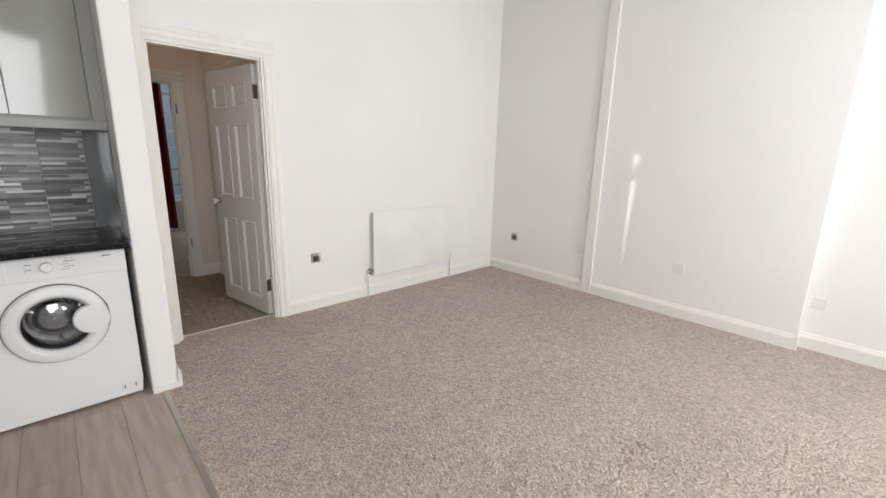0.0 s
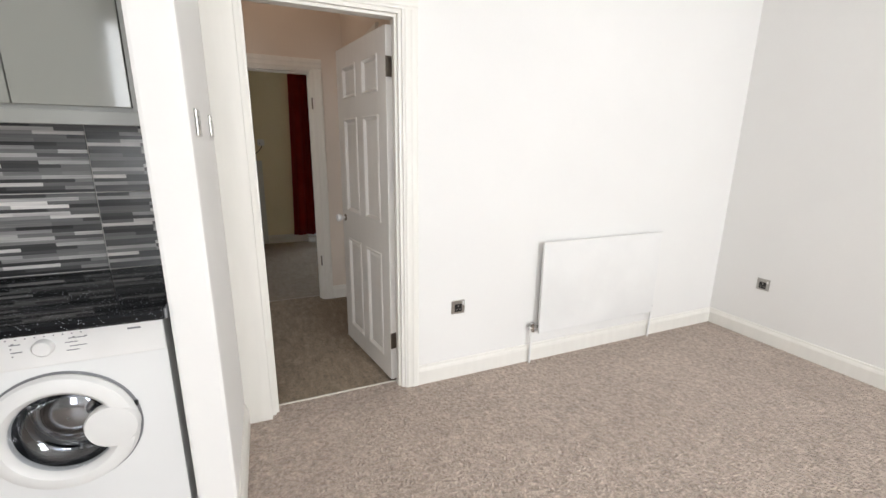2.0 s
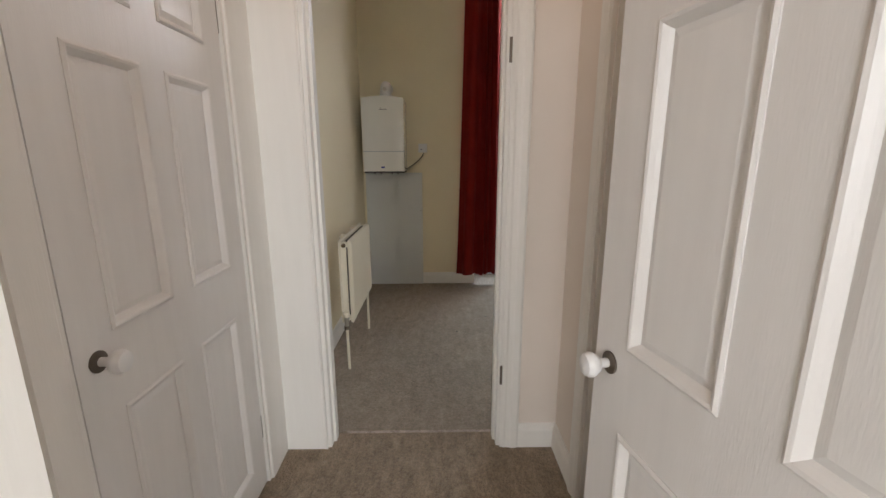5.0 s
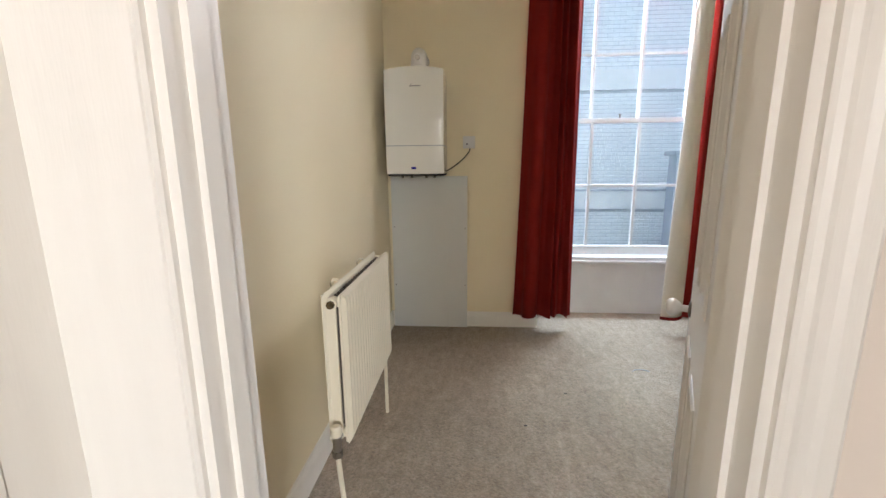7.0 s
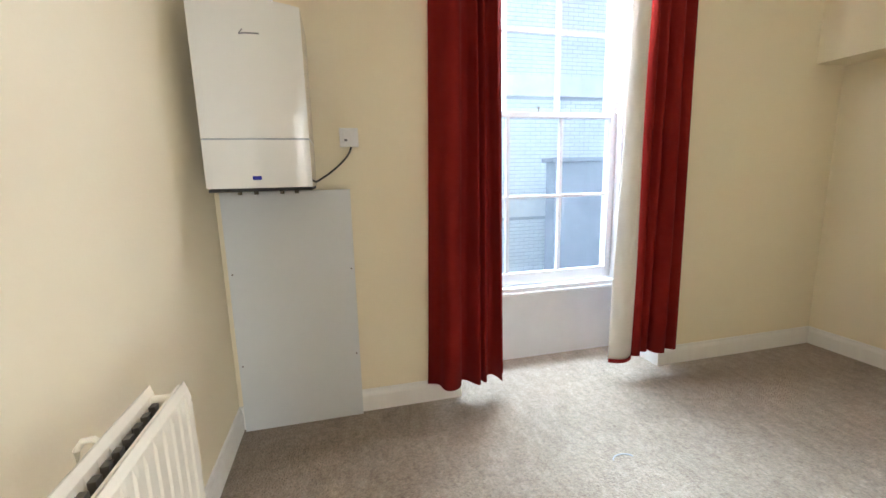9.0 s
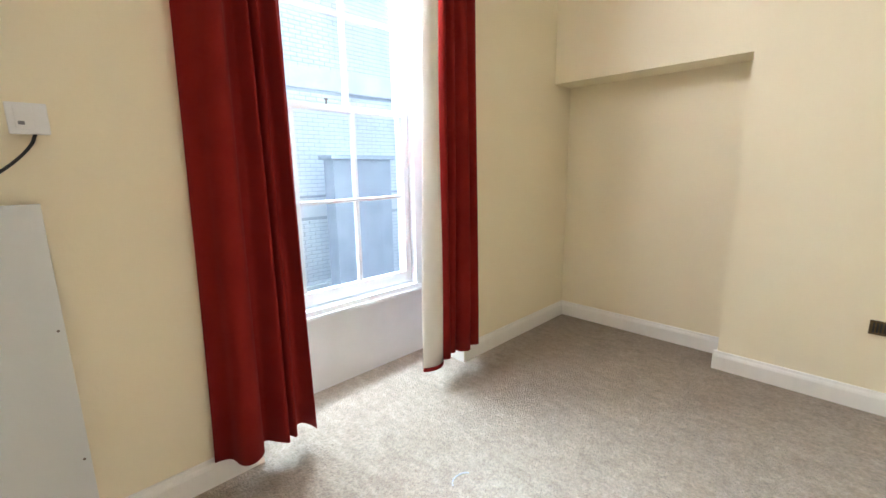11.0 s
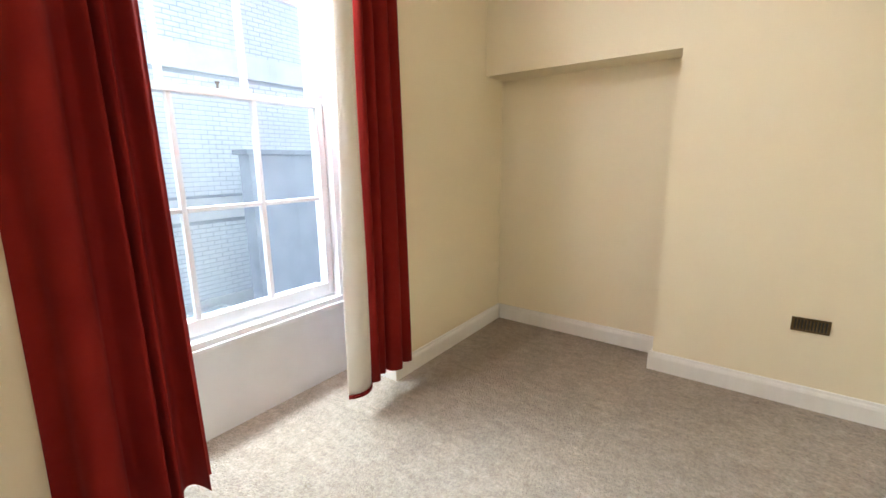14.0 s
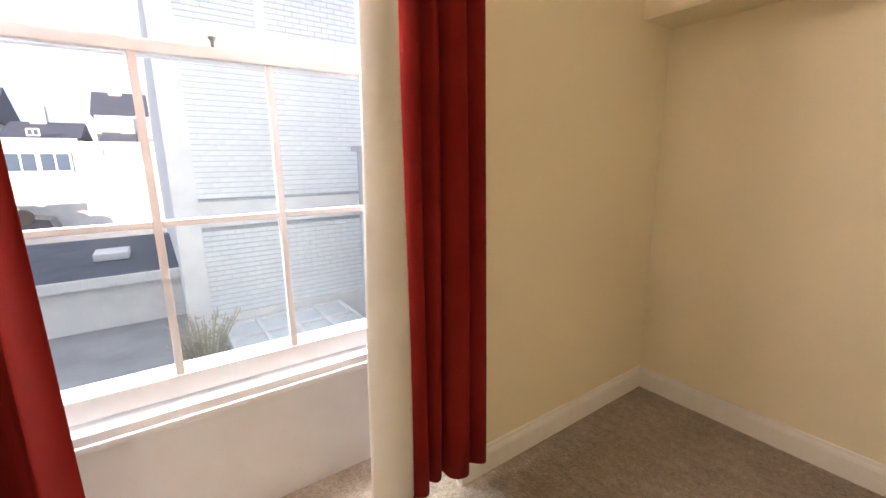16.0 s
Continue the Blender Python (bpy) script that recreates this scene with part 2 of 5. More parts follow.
M_CARPET_HALL = carpet_material("streaked_hall_carpet", (0.40, 0.315, 0.225), (0.19, 0.14, 0.095), 120, 0.008, 0.30)
M_LAMINATE = material("laminate_plank", (0.43, 0.355, 0.30), 0.42, second=(0.32, 0.26, 0.215), scale=3.0, bump=0.08, bump_scale=20, stretch=(9, 0.9, 1), per_piece=0.12)
M_TILE = strip_tile_material()
M_GROUT = material("pale_grout", (0.55, 0.53, 0.50), 0.9, scale=30, bump=0.2)
M_GREYTILE = material("plain_grey_glaze", (0.16, 0.175, 0.185), 0.12, scale=6)
M_TOP = speckled_material()
M_UNIT = material("pale_grey_gloss_board", (0.27, 0.27, 0.245), 0.10, second=(0.262, 0.262, 0.238), scale=2, coat=0.4)
M_UNIT_EDGE = material("pale_grey_board_edge", (0.27, 0.27, 0.25), 0.35, scale=3)
M_APPLIANCE = material("white_appliance_enamel", (0.80, 0.80, 0.79), 0.25, second=(0.785, 0.785, 0.775), scale=2)
M_PLASTIC = material("white_plastic", (0.80, 0.79, 0.77), 0.35, scale=4)
M_PRINT = material("grey_print", (0.2, 0.2, 0.21), 0.6, scale=20)
M_RUBBER = material("dark_rubber", (0.012, 0.012, 0.014), 0.5, scale=20)
M_DRUM = material("steel_drum", (0.66, 0.67, 0.69), 0.07, 1.0, second=(0.6, 0.61, 0.63), scale=5)
M_BOWL = bowl_material()
M_NICKEL = material("brushed_nickel", (0.50, 0.48, 0.45), 0.30, 1.0, second=(0.44, 0.42, 0.39), scale=3, bump=0.06, bump_scale=30, stretch=(40, 40, 2))
M_DARKSTEEL = material("tarnished_steel", (0.20, 0.17, 0.14), 0.45, 0.9, scale=20)
M_CHROME = material("chrome", (0.62, 0.61, 0.6), 0.12, 1.0, scale=10)
M_BLACK = material("black_plastic", (0.010, 0.010, 0.010), 0.45, scale=20)
M_RAD = material("white_radiator_enamel", (0.84, 0.83, 0.81), 0.35, scale=3)
M_RADCREAM = material("cream_radiator_enamel", (0.76, 0.70, 0.56), 0.35, second=(0.73, 0.67, 0.53), scale=3)
# the dark of the gap between the panels is put into the fin colour
M_FIN = material("shaded_radiator_fins", (0.13, 0.115, 0.09), 0.8, second=(0.06, 0.052, 0.04), scale=40)
M_BOILER = material("boiler_casing", (0.80, 0.79, 0.75), 0.10, second=(0.79, 0.78, 0.74), scale=2, coat=0.3)
M_BOARD = material("white_melamine_board", (0.66, 0.67, 0.65), 0.30, second=(0.645, 0.655, 0.635), scale=2)
# near-black standing in for shade under the boiler and behind the vent slats
M_SHADOWGAP = material("shadow_gap_dark", (0.03, 0.03, 0.028), 0.7, scale=20)
M_BLUE = material("blue_display", (0.02, 0.025, 0.35), 0.25, scale=20)
M_CURTAIN = material("red_curtain_cloth", (0.225, 0.015, 0.011), 0.88, second=(0.19, 0.011, 0.009), scale=5, bump=0.3, bump_scale=420, spec=0.1)
M_LINING = material("cream_curtain_lining", (0.78, 0.74, 0.66), 0.85, scale=5, bump=0.2, bump_scale=300)
M_BRASS = material("aged_brass", (0.17, 0.12, 0.06), 0.45, 0.8, second=(0.08, 0.06, 0.035), scale=40)
M_GLASS = glass_material()
M_SASH = material("sash_white_paint", (0.80, 0.80, 0.79), 0.35, second=(0.76, 0.76, 0.75), scale=6, bump=0.15, bump_scale=40)
M_BRICK = material("white_painted_brick", (0.76, 0.78, 0.79), 0.8, second=(0.70, 0.73, 0.745), scale=9, bump=0.4, bump_scale=60, per_piece=0.03)
M_MORTAR = material("grey_mortar", (0.50, 0.53, 0.56), 0.95, scale=20, bump=0.3)
M_RENDER = material("white_render", (0.78, 0.78, 0.77), 0.85, second=(0.66, 0.67, 0.67), scale=2, bump=0.2)
M_PIER = material("grey_cement_render", (0.42, 0.45, 0.49), 0.9, second=(0.36, 0.39, 0.43), scale=3, bump=0.3)
M_GROUND = material("grey_concrete_yard", (0.40, 0.41, 0.41), 0.9, second=(0.30, 0.31, 0.31), scale=1.2, bump=0.3)
M_FELT = material("blue_grey_roof_felt", (0.10, 0.12, 0.15), 0.85, second=(0.07, 0.09, 0.115), scale=2, bump=0.3)
M_SLATE = material("slate_roof", (0.085, 0.10, 0.14), 0.7, second=(0.06, 0.07, 0.10), scale=4, bump=0.3)
M_FARGLASS = material("far_window_glass", (0.10, 0.15, 0.22), 0.08, scale=4)
M_POLY = material("milky_roof_panel", (0.62, 0.66, 0.68), 0.4, scale=3)
M_CAR = material("dark_car_paint", (0.03, 0.035, 0.05), 0.15, scale=3, coat=0.6)
M_TWIG = material("dry_shrub", (0.52, 0.48, 0.40), 0.9, second=(0.36, 0.35, 0.25), scale=30)
M_BLIND = material("white_sun_mask", (0.72, 0.71, 0.68), 0.85, scale=10, bump=0.15, bump_scale=300)
M_SLAB = material("dark_board", (0.2, 0.2, 0.2), 0.9, scale=4)


# ---------------------------------------------------------------- building helpers
def box(bm, x0, x1, y0, y1, z0, z1, bevel=0.0, segments=2):
    out = bmesh.ops.create_cube(bm, size=1)["verts"]
    bmesh.ops.scale(bm, vec=(x1 - x0, y1 - y0, z1 - z0), verts=out)
    bmesh.ops.translate(bm, vec=((x0 + x1) / 2, (y0 + y1) / 2, (z0 + z1) / 2), verts=out)
    if bevel:
        edges = list({e for v in out for e in v.link_edges})
        bmesh.ops.bevel(bm, geom=edges, offset=bevel, segments=segments, profile=0.6, affect="EDGES")
    return bm


def boxes(*rows, bevel=0.0):
    bm = bmesh.new()
    for r in rows:
        box(bm, *r, bevel=bevel)
    return bm


def rod(bm, a, b, r, sides=12, r2=None):
    a, b = Vector(a), Vector(b)
    m = Matrix.Translation((a + b) / 2) @ (b - a).to_track_quat("Z", "Y").to_matrix().to_4x4()
    bmesh.ops.create_cone(bm, cap_ends=True, segments=sides, radius1=r, radius2=r if r2 is None else r2, depth=(b - a).length, matrix=m)
    return bm


def tube(bm, points, r, sides=8):
    """A bent pipe or cable through points."""
    pts = [Vector(p) for p in points]
    rings = []
    for i, p in enumerate(pts):
        d = (pts[min(i + 1, len(pts) - 1)] - pts[max(i - 1, 0)]).normalized()
        q = d.to_track_quat("Z", "Y")
        rings.append([bm.verts.new(p + q @ Vector((r * math.cos(k * math.tau / sides), r * math.sin(k * math.tau / sides), 0))) for k in range(sides)])
    for a, b in zip(rings, rings[1:]):
        for k in range(sides):
            bm.faces.new((a[k], a[(k + 1) % sides], b[(k + 1) % sides], b[k]))
    bm.faces.new(rings[0][::-1])
    bm.faces.new(rings[-1])
    return bm


def turned(bm, profile, place, axis=(0, 0, 1), sides=32, caps=True):
    """A lathe shape from (radius, height) pairs, along axis from place."""
    q = Vector(axis).to_track_quat("Z", "Y")
    rings = []
    for r, h in profile:
        rings.append([bm.verts.new(Vector(place) + q @ Vector((r * math.cos(k * math.tau / sides), r * math.sin(k * math.tau / sides), h))) for k in range(sides)])
    for a, b in zip(rings, rings[1:]):
        for k in range(sides):
            bm.faces.new((a[k], a[(k + 1) % sides], b[(k + 1) % sides], b[k]))
    if caps:
        bm.faces.new(rings[0][::-1])
        bm.faces.new(rings[-1])
    return bm


def swept(bm, profile, start, end, out, up=(0, 0, 1)):
    """A moulding: profile of (out, up) pairs carried from start to end."""
    s, e, o, u = Vector(start), Vector(end), Vector(out), Vector(up)
    a = [bm.verts.new(s + o * p + u * q) for p, q in profile]
    b = [bm.verts.new(e + o * p + u * q) for p, q in profile]
    n = len(profile)
    for k in range(n):
        bm.faces.new((a[k], a[(k + 1) % n], b[(k + 1) % n], b[k]))
    bm.faces.new(a[::-1])
    bm.faces.new(b)
    return bm


def mesh_from(name, bm, mat, smooth=False):
    bmesh.ops.recalc_face_normals(bm, faces=bm.faces)
    me = bpy.data.meshes.new(name)
    bm.to_mesh(me)
    bm.free()
    me.materials.append(mat)
    if smooth:
        for p in me.polygons:
            p.use_smooth = True
        me.set_sharp_from_angle(angle=radians(35))
    return me


def thing(name, place, label, category, group="", kind=""):
    ob = new(name)
    ob.empty_display_size = 0.1
    ob.matrix_world = place if isinstance(place, Matrix) else Matrix.Translation(place)
    return tagged(ob, label, category, group, kind)


def part(name, bm, mat, parent, label="", smooth=False, local=False):
    """Links a bmesh as one mesh object under a thing or a part. Its coordinates are the world's, or with local those of the thing."""
    ob = new(name, mesh_from(name, bm, mat, smooth))
    ob.parent = parent
    if not local and parent.parent is None:
        ob.matrix_parent_inverse = parent.matrix_basis.inverted()
    if label:
        ob["label"] = label
    return ob


def single(name, bm, mat, label="", category="", kind="", group="", smooth=False):
    return tagged(new(name, mesh_from(name, bm, mat, smooth)), label, category, group, kind)


def structure(name, mat, *rows, bevel=0.0, label=""):
    return single(name, boxes(*rows, bevel=bevel), mat, label, kind="structure")


SKIRT = [(0, 0), (0.018, 0), (0.018, 0.085), (0.014, 0.098), (0.010, 0.104), (0.007, 0.118), (0, 0.120)]


def skirting(name, runs, mat=None, height=0.12):
    bm = bmesh.new()
    prof = [(a, b * height / 0.12) for a, b in SKIRT]
    for s, e, o in runs:
        swept(bm, prof, (*s, 0), (*e, 0), (*o, 0))
    return single(name, bm, mat or M_GLOSS, kind="structure")


def architrave(bm, x0, x1, top, face, out, wide=0.08, deep=0.022, plain_left=False):
    """A moulded door surround on a wall face at y, standing out by out (+1 or -1) times deep."""
    prof = [(0, 0), (deep * 0.55, 0), (deep * 0.6, wide * 0.1), (deep * 0.8, wide * 0.2), (deep * 0.72, wide * 0.32), (deep * 0.8, wide * 0.5), (deep, wide * 0.62), (deep, wide * 0.88), (deep * 0.7, wide), (0, wide)]
    o = (0, out, 0)
    flat = [(0, 0), (deep * 0.55, 0), (deep * 0.8, wide * 0.06), (deep * 0.62, wide * 0.16), (deep * 0.62, wide * 2.22), (0, wide * 2.24)]
    swept(bm, flat if plain_left else prof, (x0, face, 0), (x0, face, top), o, (-1, 0, 0))
    swept(bm, prof, (x1, face, 0), (x1, face, top), o, (1, 0, 0))
    swept(bm, prof, (x0 - wide, face, top), (x1 + wide, face, top), o, (0, 0, 1))
    return bm


def ring(bm, prof, corners, out):
    """A mitred moulding round a rectangle; corners run round it, the profile is (out, inwards)."""
    mid = sum((Vector(c) for c in corners), Vector()) / 4
    loops = []
    for c in corners:
        c = Vector(c)
        d = mid - c
        inward = Vector((math.copysign(1, d.x) if abs(d.x) > 1e-6 else 0, math.copysign(1, d.y) if abs(d.y) > 1e-6 else 0, math.copysign(1, d.z) if abs(d.z) > 1e-6 else 0))
        loops.append([bm.verts.new(c + Vector(out) * p + inward * q) for p, q in prof])
    n = len(prof)
    for k in range(4):
        a, b = loops[k], loops[(k + 1) % 4]
        for j in range(n - 1):
            bm.faces.new((a[j], a[j + 1], b[j + 1], b[j]))
    return bm


H = 3.08

# ---------------------------------------------------------------- living room shell
YD = 3.61
structure("floor", M_SLAB, (-2.7, 4.9, -1.95, 8.75, -0.3, -0.012))
structure("wall_living_door", M_WHITE, (0.893, 1.02, YD, 3.74, 0, H), (1.757, 4.45, YD, 3.74, 0, H), (1.02, 1.757, YD, 3.74, 2.045, H))
structure("wall_kitchen_back", M_WHITE, (-2.6, 0.765, 3.535, 3.74, 0, H))
structure("wall_nib", M_WHITE, (0.765, 0.893, 2.96, 3.74, 0, H), bevel=0.012)
structure("wall_living_right", M_WHITE, (4.45, 4.72, 0.577, 3.74, 0, H), (4.56, 4.72, -1.85, 0.577, 0, H), bevel=0.004)
structure("wall_living_left", M_WHITE, (-2.75, -2.6, -1.85, 3.74, 0, H))
structure("wall_living_front", M_WHITE, (-2.6, -0.6, -1.85, -1.6, 0, H), (1.2, 2.3, -1.85, -1.6, 0, H), (4.1, 4.56, -1.85, -1.6, 0, H),
          (-0.6, 1.2, -1.85, -1.6, 0, 0.8), (2.3, 4.1, -1.85, -1.6, 0, 0.8), (-0.6, 1.2, -1.85, -1.6, 2.7, H), (2.3, 4.1, -1.85, -1.6, 2.7, H))
structure("ceiling", M_CEIL, (-2.75, 4.9, -1.9, 3.74, H, H + 0.15), (0.0, 4.9, 3.74, 8.6, H, H + 0.15))
# next three: unseen masses added to keep sun off the yard and facing building
structure("wall_sun_block_rooms", M_RENDER, (-2.75, 0.24, 3.745, 8.6, -1.6, H))
structure("wall_sun_block_terrace", M_RENDER, (-16.0, -2.76, -1.9, 8.6, -1.6, 7.4))
structure("upper_sun_block", M_WHITE, (-2.75, 4.9, -1.9, 8.6, H + 0.15, 7.4))
structure("pilaster_trim", M_GLOSS, (4.418, 4.45, 2.23, 2.33, 0.004, H), bevel=0.006)

# front windows behind the walk; unseen blinds added, one slit to cut the sun patches
for n, x0 in enumerate((-0.6, 2.3)):
    w = new("window_front_%s" % "ab"[n])
    tagged(w, kind="structure")
    part("window_frame", boxes((x0, x0 + 0.06, -1.8, -1.74, 0.8, 2.7), (x0 + 1.74, x0 + 1.8, -1.8, -1.74, 0.8, 2.7), (x0 + 0.06, x0 + 1.74, -1.8, -1.74, 0.8, 0.86),
                               (x0 + 0.06, x0 + 1.74, -1.8, -1.74, 2.64, 2.7)), M_SASH, w)
    part("window_sill", boxes((x0 - 0.05, x0 + 1.85, -1.66, -1.5, 0.76, 0.80), bevel=0.006), M_GLOSS, w)
# stepped slit shaped so the sun draws a spot and a tapering streak
slit = 0.455
bm = bmesh.new()
box(bm, -0.6, slit, -1.706, -1.704, 0.8, 2.7)
box(bm, slit + 0.07, 1.2, -1.706, -1.704, 0.8, 2.7)
for z0, z1, w0, w1 in ((0.8, 1.40, 0, 0), (1.40, 1.70, 0, 0.018), (1.70, 2.06, 0.018, 0.040), (2.06, 2.27, 0.040, 0.052), (2.27, 2.285, 0.052, 0.0), (2.285, 2.41, 0, 0),
                       (2.41, 2.45, 0.0, 0.058), (2.45, 2.50, 0.058, 0.062), (2.50, 2.54, 0.062, 0.0), (2.54, 2.7, 0, 0)):
    vs = [bm.verts.new(v) for v in ((slit + w0, -1.705, z0), (slit + 0.07, -1.705, z0), (slit + 0.07, -1.705, z1), (slit + w1, -1.705, z1))]
    bm.faces.new(vs)
single("sun_mask_blind", bm, M_BLIND, "unseen white blind added over a front window to mask the sun", "blind")
single("sun_mask_blind", boxes((2.3, 4.1, -1.706, -1.704, 0.8, 2.7)), M_BLIND, "unseen white blind added over a front window to mask the sun", "blind")

skirting("baseboard_living", [((1.835, YD), (4.45, YD), (0, -1)), ((4.45, YD), (4.45, 2.33), (-1, 0)), ((4.45, 2.23), (4.45, 0.577), (-1, 0)),
                              ((4.56, 0.577), (4.56, -1.6), (-1, 0)), ((0.893, 2.945), (0.893, YD - 0.03), (1, 0))])
single("trim_breast_foot", boxes((4.428, 4.452, 0.562, 0.578, 0, 0.118), bevel=0.004), M_GLOSS, kind="structure")
single("trim_nib_foot", boxes((0.765, 0.910, 2.942, 2.961, 0.0, 0.03), bevel=0.002), M_GLOSS, kind="structure")

# door 1: surround, lining, leaf
def door_lining(name, x0, x1, y0, y1, top):
    return single(name, boxes((x0 - 0.001, x0 + 0.018, y0, y1, 0, top), (x1 - 0.018, x1 + 0.001, y0, y1, 0, top), (x0 + 0.018, x1 - 0.018, y0, y1, top - 0.018, top + 0.001),
                              (x0 + 0.018, x0 + 0.032, y0 + 0.02, y0 + 0.065, 0, top - 0.018), (x1 - 0.032, x1 - 0.018, y0 + 0.02, y0 + 0.065, 0, top - 0.018),
                              (x0 + 0.032, x1 - 0.032, y0 + 0.02, y0 + 0.065, top - 0.032, top - 0.018)), M_GLOSS, kind="structure")


bm = architrave(bmesh.new(), 1.02, 1.757, 2.045, YD, -1, 0.082)
single("trim_living_door", bm, M_GLOSS, kind="structure")
structure("trim_living_door_board", M_GLOSS, (0.8935, 1.018, YD - 0.034, YD - 0.0225, 0, 2.127), bevel=0.003)
door_lining("trim_living_door_lining", 1.02, 1.757, YD - 0.001, 3.741, 2.045)
single("trim_hall_side", architrave(bmesh.new(), 1.02, 1.757, 2.045, 3.74, 1, 0.07), M_GLOSS, kind="structure")


def panel_door(name, m, label, width=0.745, height=1.985, knob_z=0.92, flip=1):
    """Six-panel door. Local: hinge edge at the origin, the leaf along +x, its faces at y 0 and y flip*0.036."""
    root = thing(name, m, label, "door")
    T = 0.036 * flip
    y0, y1 = min(0, T), max(0, T)
    cols = ((0.105, width / 2 - 0.048), (width / 2 + 0.048, width - 0.105))
    rows = ((0.13, 0.785), (0.97, 1.57), (1.69, 1.88))
    bm = bmesh.new()
    z0 = 0.010
    box(bm, 0, cols[0][0], y0, y1, z0, z0 + height)
    box(bm, cols[1][1], width, y0, y1, z0, z0 + height)
    edges = [z0] + [z for r in rows for z in r] + [z0 + height]
    for k in range(0, len(edges), 2):
        box(bm, cols[0][0], cols[1][1], y0, y1, edges[k], edges[k + 1])
    for a, b in rows:
        box(bm, cols[0][1], cols[1][0], y0, y1, a, b)
    part("leaf", bm, M_DOOR, root, local=True)
    for a, b in rows:
        for c, d in cols:
            pan = part("panel", boxes((c, d, y0 + 0.011, y1 - 0.011, a, b)), M_DOOR, root, local=True)
            for s, face in ((-1, y0), (1, y1)):
                prof = [(-0.011, 0), (0.0025, 0), (0.006, 0.006), (0.004, 0.012), (-0.004, 0.019), (-0.011, 0.024), (-0.0105, 0.026), (-0.006, 0.040), (-0.006, 0.058)]
                pb = ring(bmesh.new(), prof, ((c, face, a), (d, face, a), (d, face, b), (c, face, b)), (0, s, 0))
                pb.faces.new([pb.verts.new((x, face - s * 0.006, z)) for x, z in ((c + 0.0575, a + 0.0575), (d - 0.0575, a + 0.0575), (d - 0.0575, b - 0.0575), (c + 0.0575, b - 0.0575))])
                bmesh.ops.remove_doubles(pb, verts=pb.verts, dist=0.0012)
                part("moulding", pb, M_DOOR, pan, local=True)
    for s, face in ((-1, y0), (1, y1)):
        kb = turned(bmesh.new(), [(0.024, 0), (0.024, 0.004), (0.012, 0.007)], (width - 0.055, face, knob_z), (0, s, 0), 20)
        rose = part("rose", kb, M_DARKSTEEL, root, "dark metal rose", local=True, smooth=True)
        kn = turned(bmesh.new(), [(0.010, 0.006), (0.010, 0.024), (0.018, 0.030), (0.026, 0.042), (0.027, 0.050), (0.022, 0.060), (0.010, 0.065)], (width - 0.055, face, knob_z), (0, s, 0), 20)
        part("knob", kn, M_PLASTIC, root, "white porcelain knob", local=True, smooth=True)
    for z in (0.265, 1.80):
        hb = bmesh.new()
        box(hb, -0.003, 0.0005, y0 + 0.002, y1 + 0.001, z - 0.05, z + 0.05)
        rod(hb, (-0.005, (y0 if flip > 0 else y1) - 0.004 * flip, z - 0.05), (-0.005, (y0 if flip > 0 else y1) - 0.004 * flip, z + 0.05), 0.006)
        part("hinge", hb, M_DARKSTEEL, root, "tarnished steel butt hinge", local=True)
    return root


panel_door("door_living", pose(1.735, 3.705, 0, 0, 0, 100.0), "white painted six-panel door standing open into the hall", width=0.74, flip=1)

# carpets
structure("carpet_living", M_CARPET, (0.83, 4.56, -1.6, 3.688, -0.012, 0.0))
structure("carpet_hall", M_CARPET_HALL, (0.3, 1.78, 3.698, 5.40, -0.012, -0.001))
structure("carpet_bedroom", M_CARPET_BED, (0.4, 4.3, 5.413, 8.30, -0.012, 0.0))
structure("trim_door_bar", M_LINING, (1.02, 1.74, 3.687, 3.699, -0.01, 0.004), bevel=0.002)
structure("trim_bedroom_door_bar", M_CARPET, (0.76, 1.50, 5.399, 5.414, -0.01, 0.003), bevel=0.001)

# ---------------------------------------------------------------- kitchen
def bar(x0, x1, y, z0, z1):
    return boxes((x0, x1, y - 0.0008, y, z0, z1))


wm = thing("washing_machine", (0.435, 3.3, 0), "white front-loading washing machine under a black worktop", "washing machine")
X0, X1, YF = 0.128, 0.738, 3.012
part("body", boxes((X0, X1, YF + 0.11, 3.50, 0.012, 0.852), bevel=0.008), M_APPLIANCE, wm)
cx, cz = 0.432, 0.505
bm = bmesh.new()
k = 64
rim, sq = [], []
for i in range(k):
    a = math.tau * (i + 0.5) / k
    c, s = math.cos(a), math.sin(a)
    sx = (X1 - 0.003 - cx) / c if c > 0 else (X0 + 0.003 - cx) / c
    sz = (0.849 - cz) / s if s > 0 else (0.015 - cz) / s
    f = min(sx, sz)
    rim.append((cx + 0.150 * c, cz + 0.150 * s))
    sq.append((cx + f * c, cz + f * s))
loops = [[bm.verts.new((x, yy, z)) for x, z in pts] for pts, yy in ((rim, YF + 0.108), (rim, YF), (sq, YF), (sq, YF + 0.112))]
for a, b in zip(loops, loops[1:]):
    for i in range(k):
        bm.faces.new((a[i], a[(i + 1) % k], b[(i + 1) % k], b[i]))
part("front_panel", bm, M_APPLIANCE, wm)
part("control_panel", boxes((X0 + 0.002, X1 - 0.002, YF - 0.010, YF + 0.004, 0.735, 0.846), bevel=0.005), M_PLASTIC, wm)
part("detergent_drawer", boxes((X0 + 0.012, X0 + 0.165, YF - 0.016, YF - 0.006, 0.745, 0.838), bevel=0.005), M_PLASTIC, wm)
part("drawer_grip", boxes((X0 + 0.03, X0 + 0.09, YF - 0.019, YF - 0.012, 0.785, 0.798), bevel=0.003), M_NICKEL, wm, "grey drawer grip")
kx, kz = 0.430, 0.800
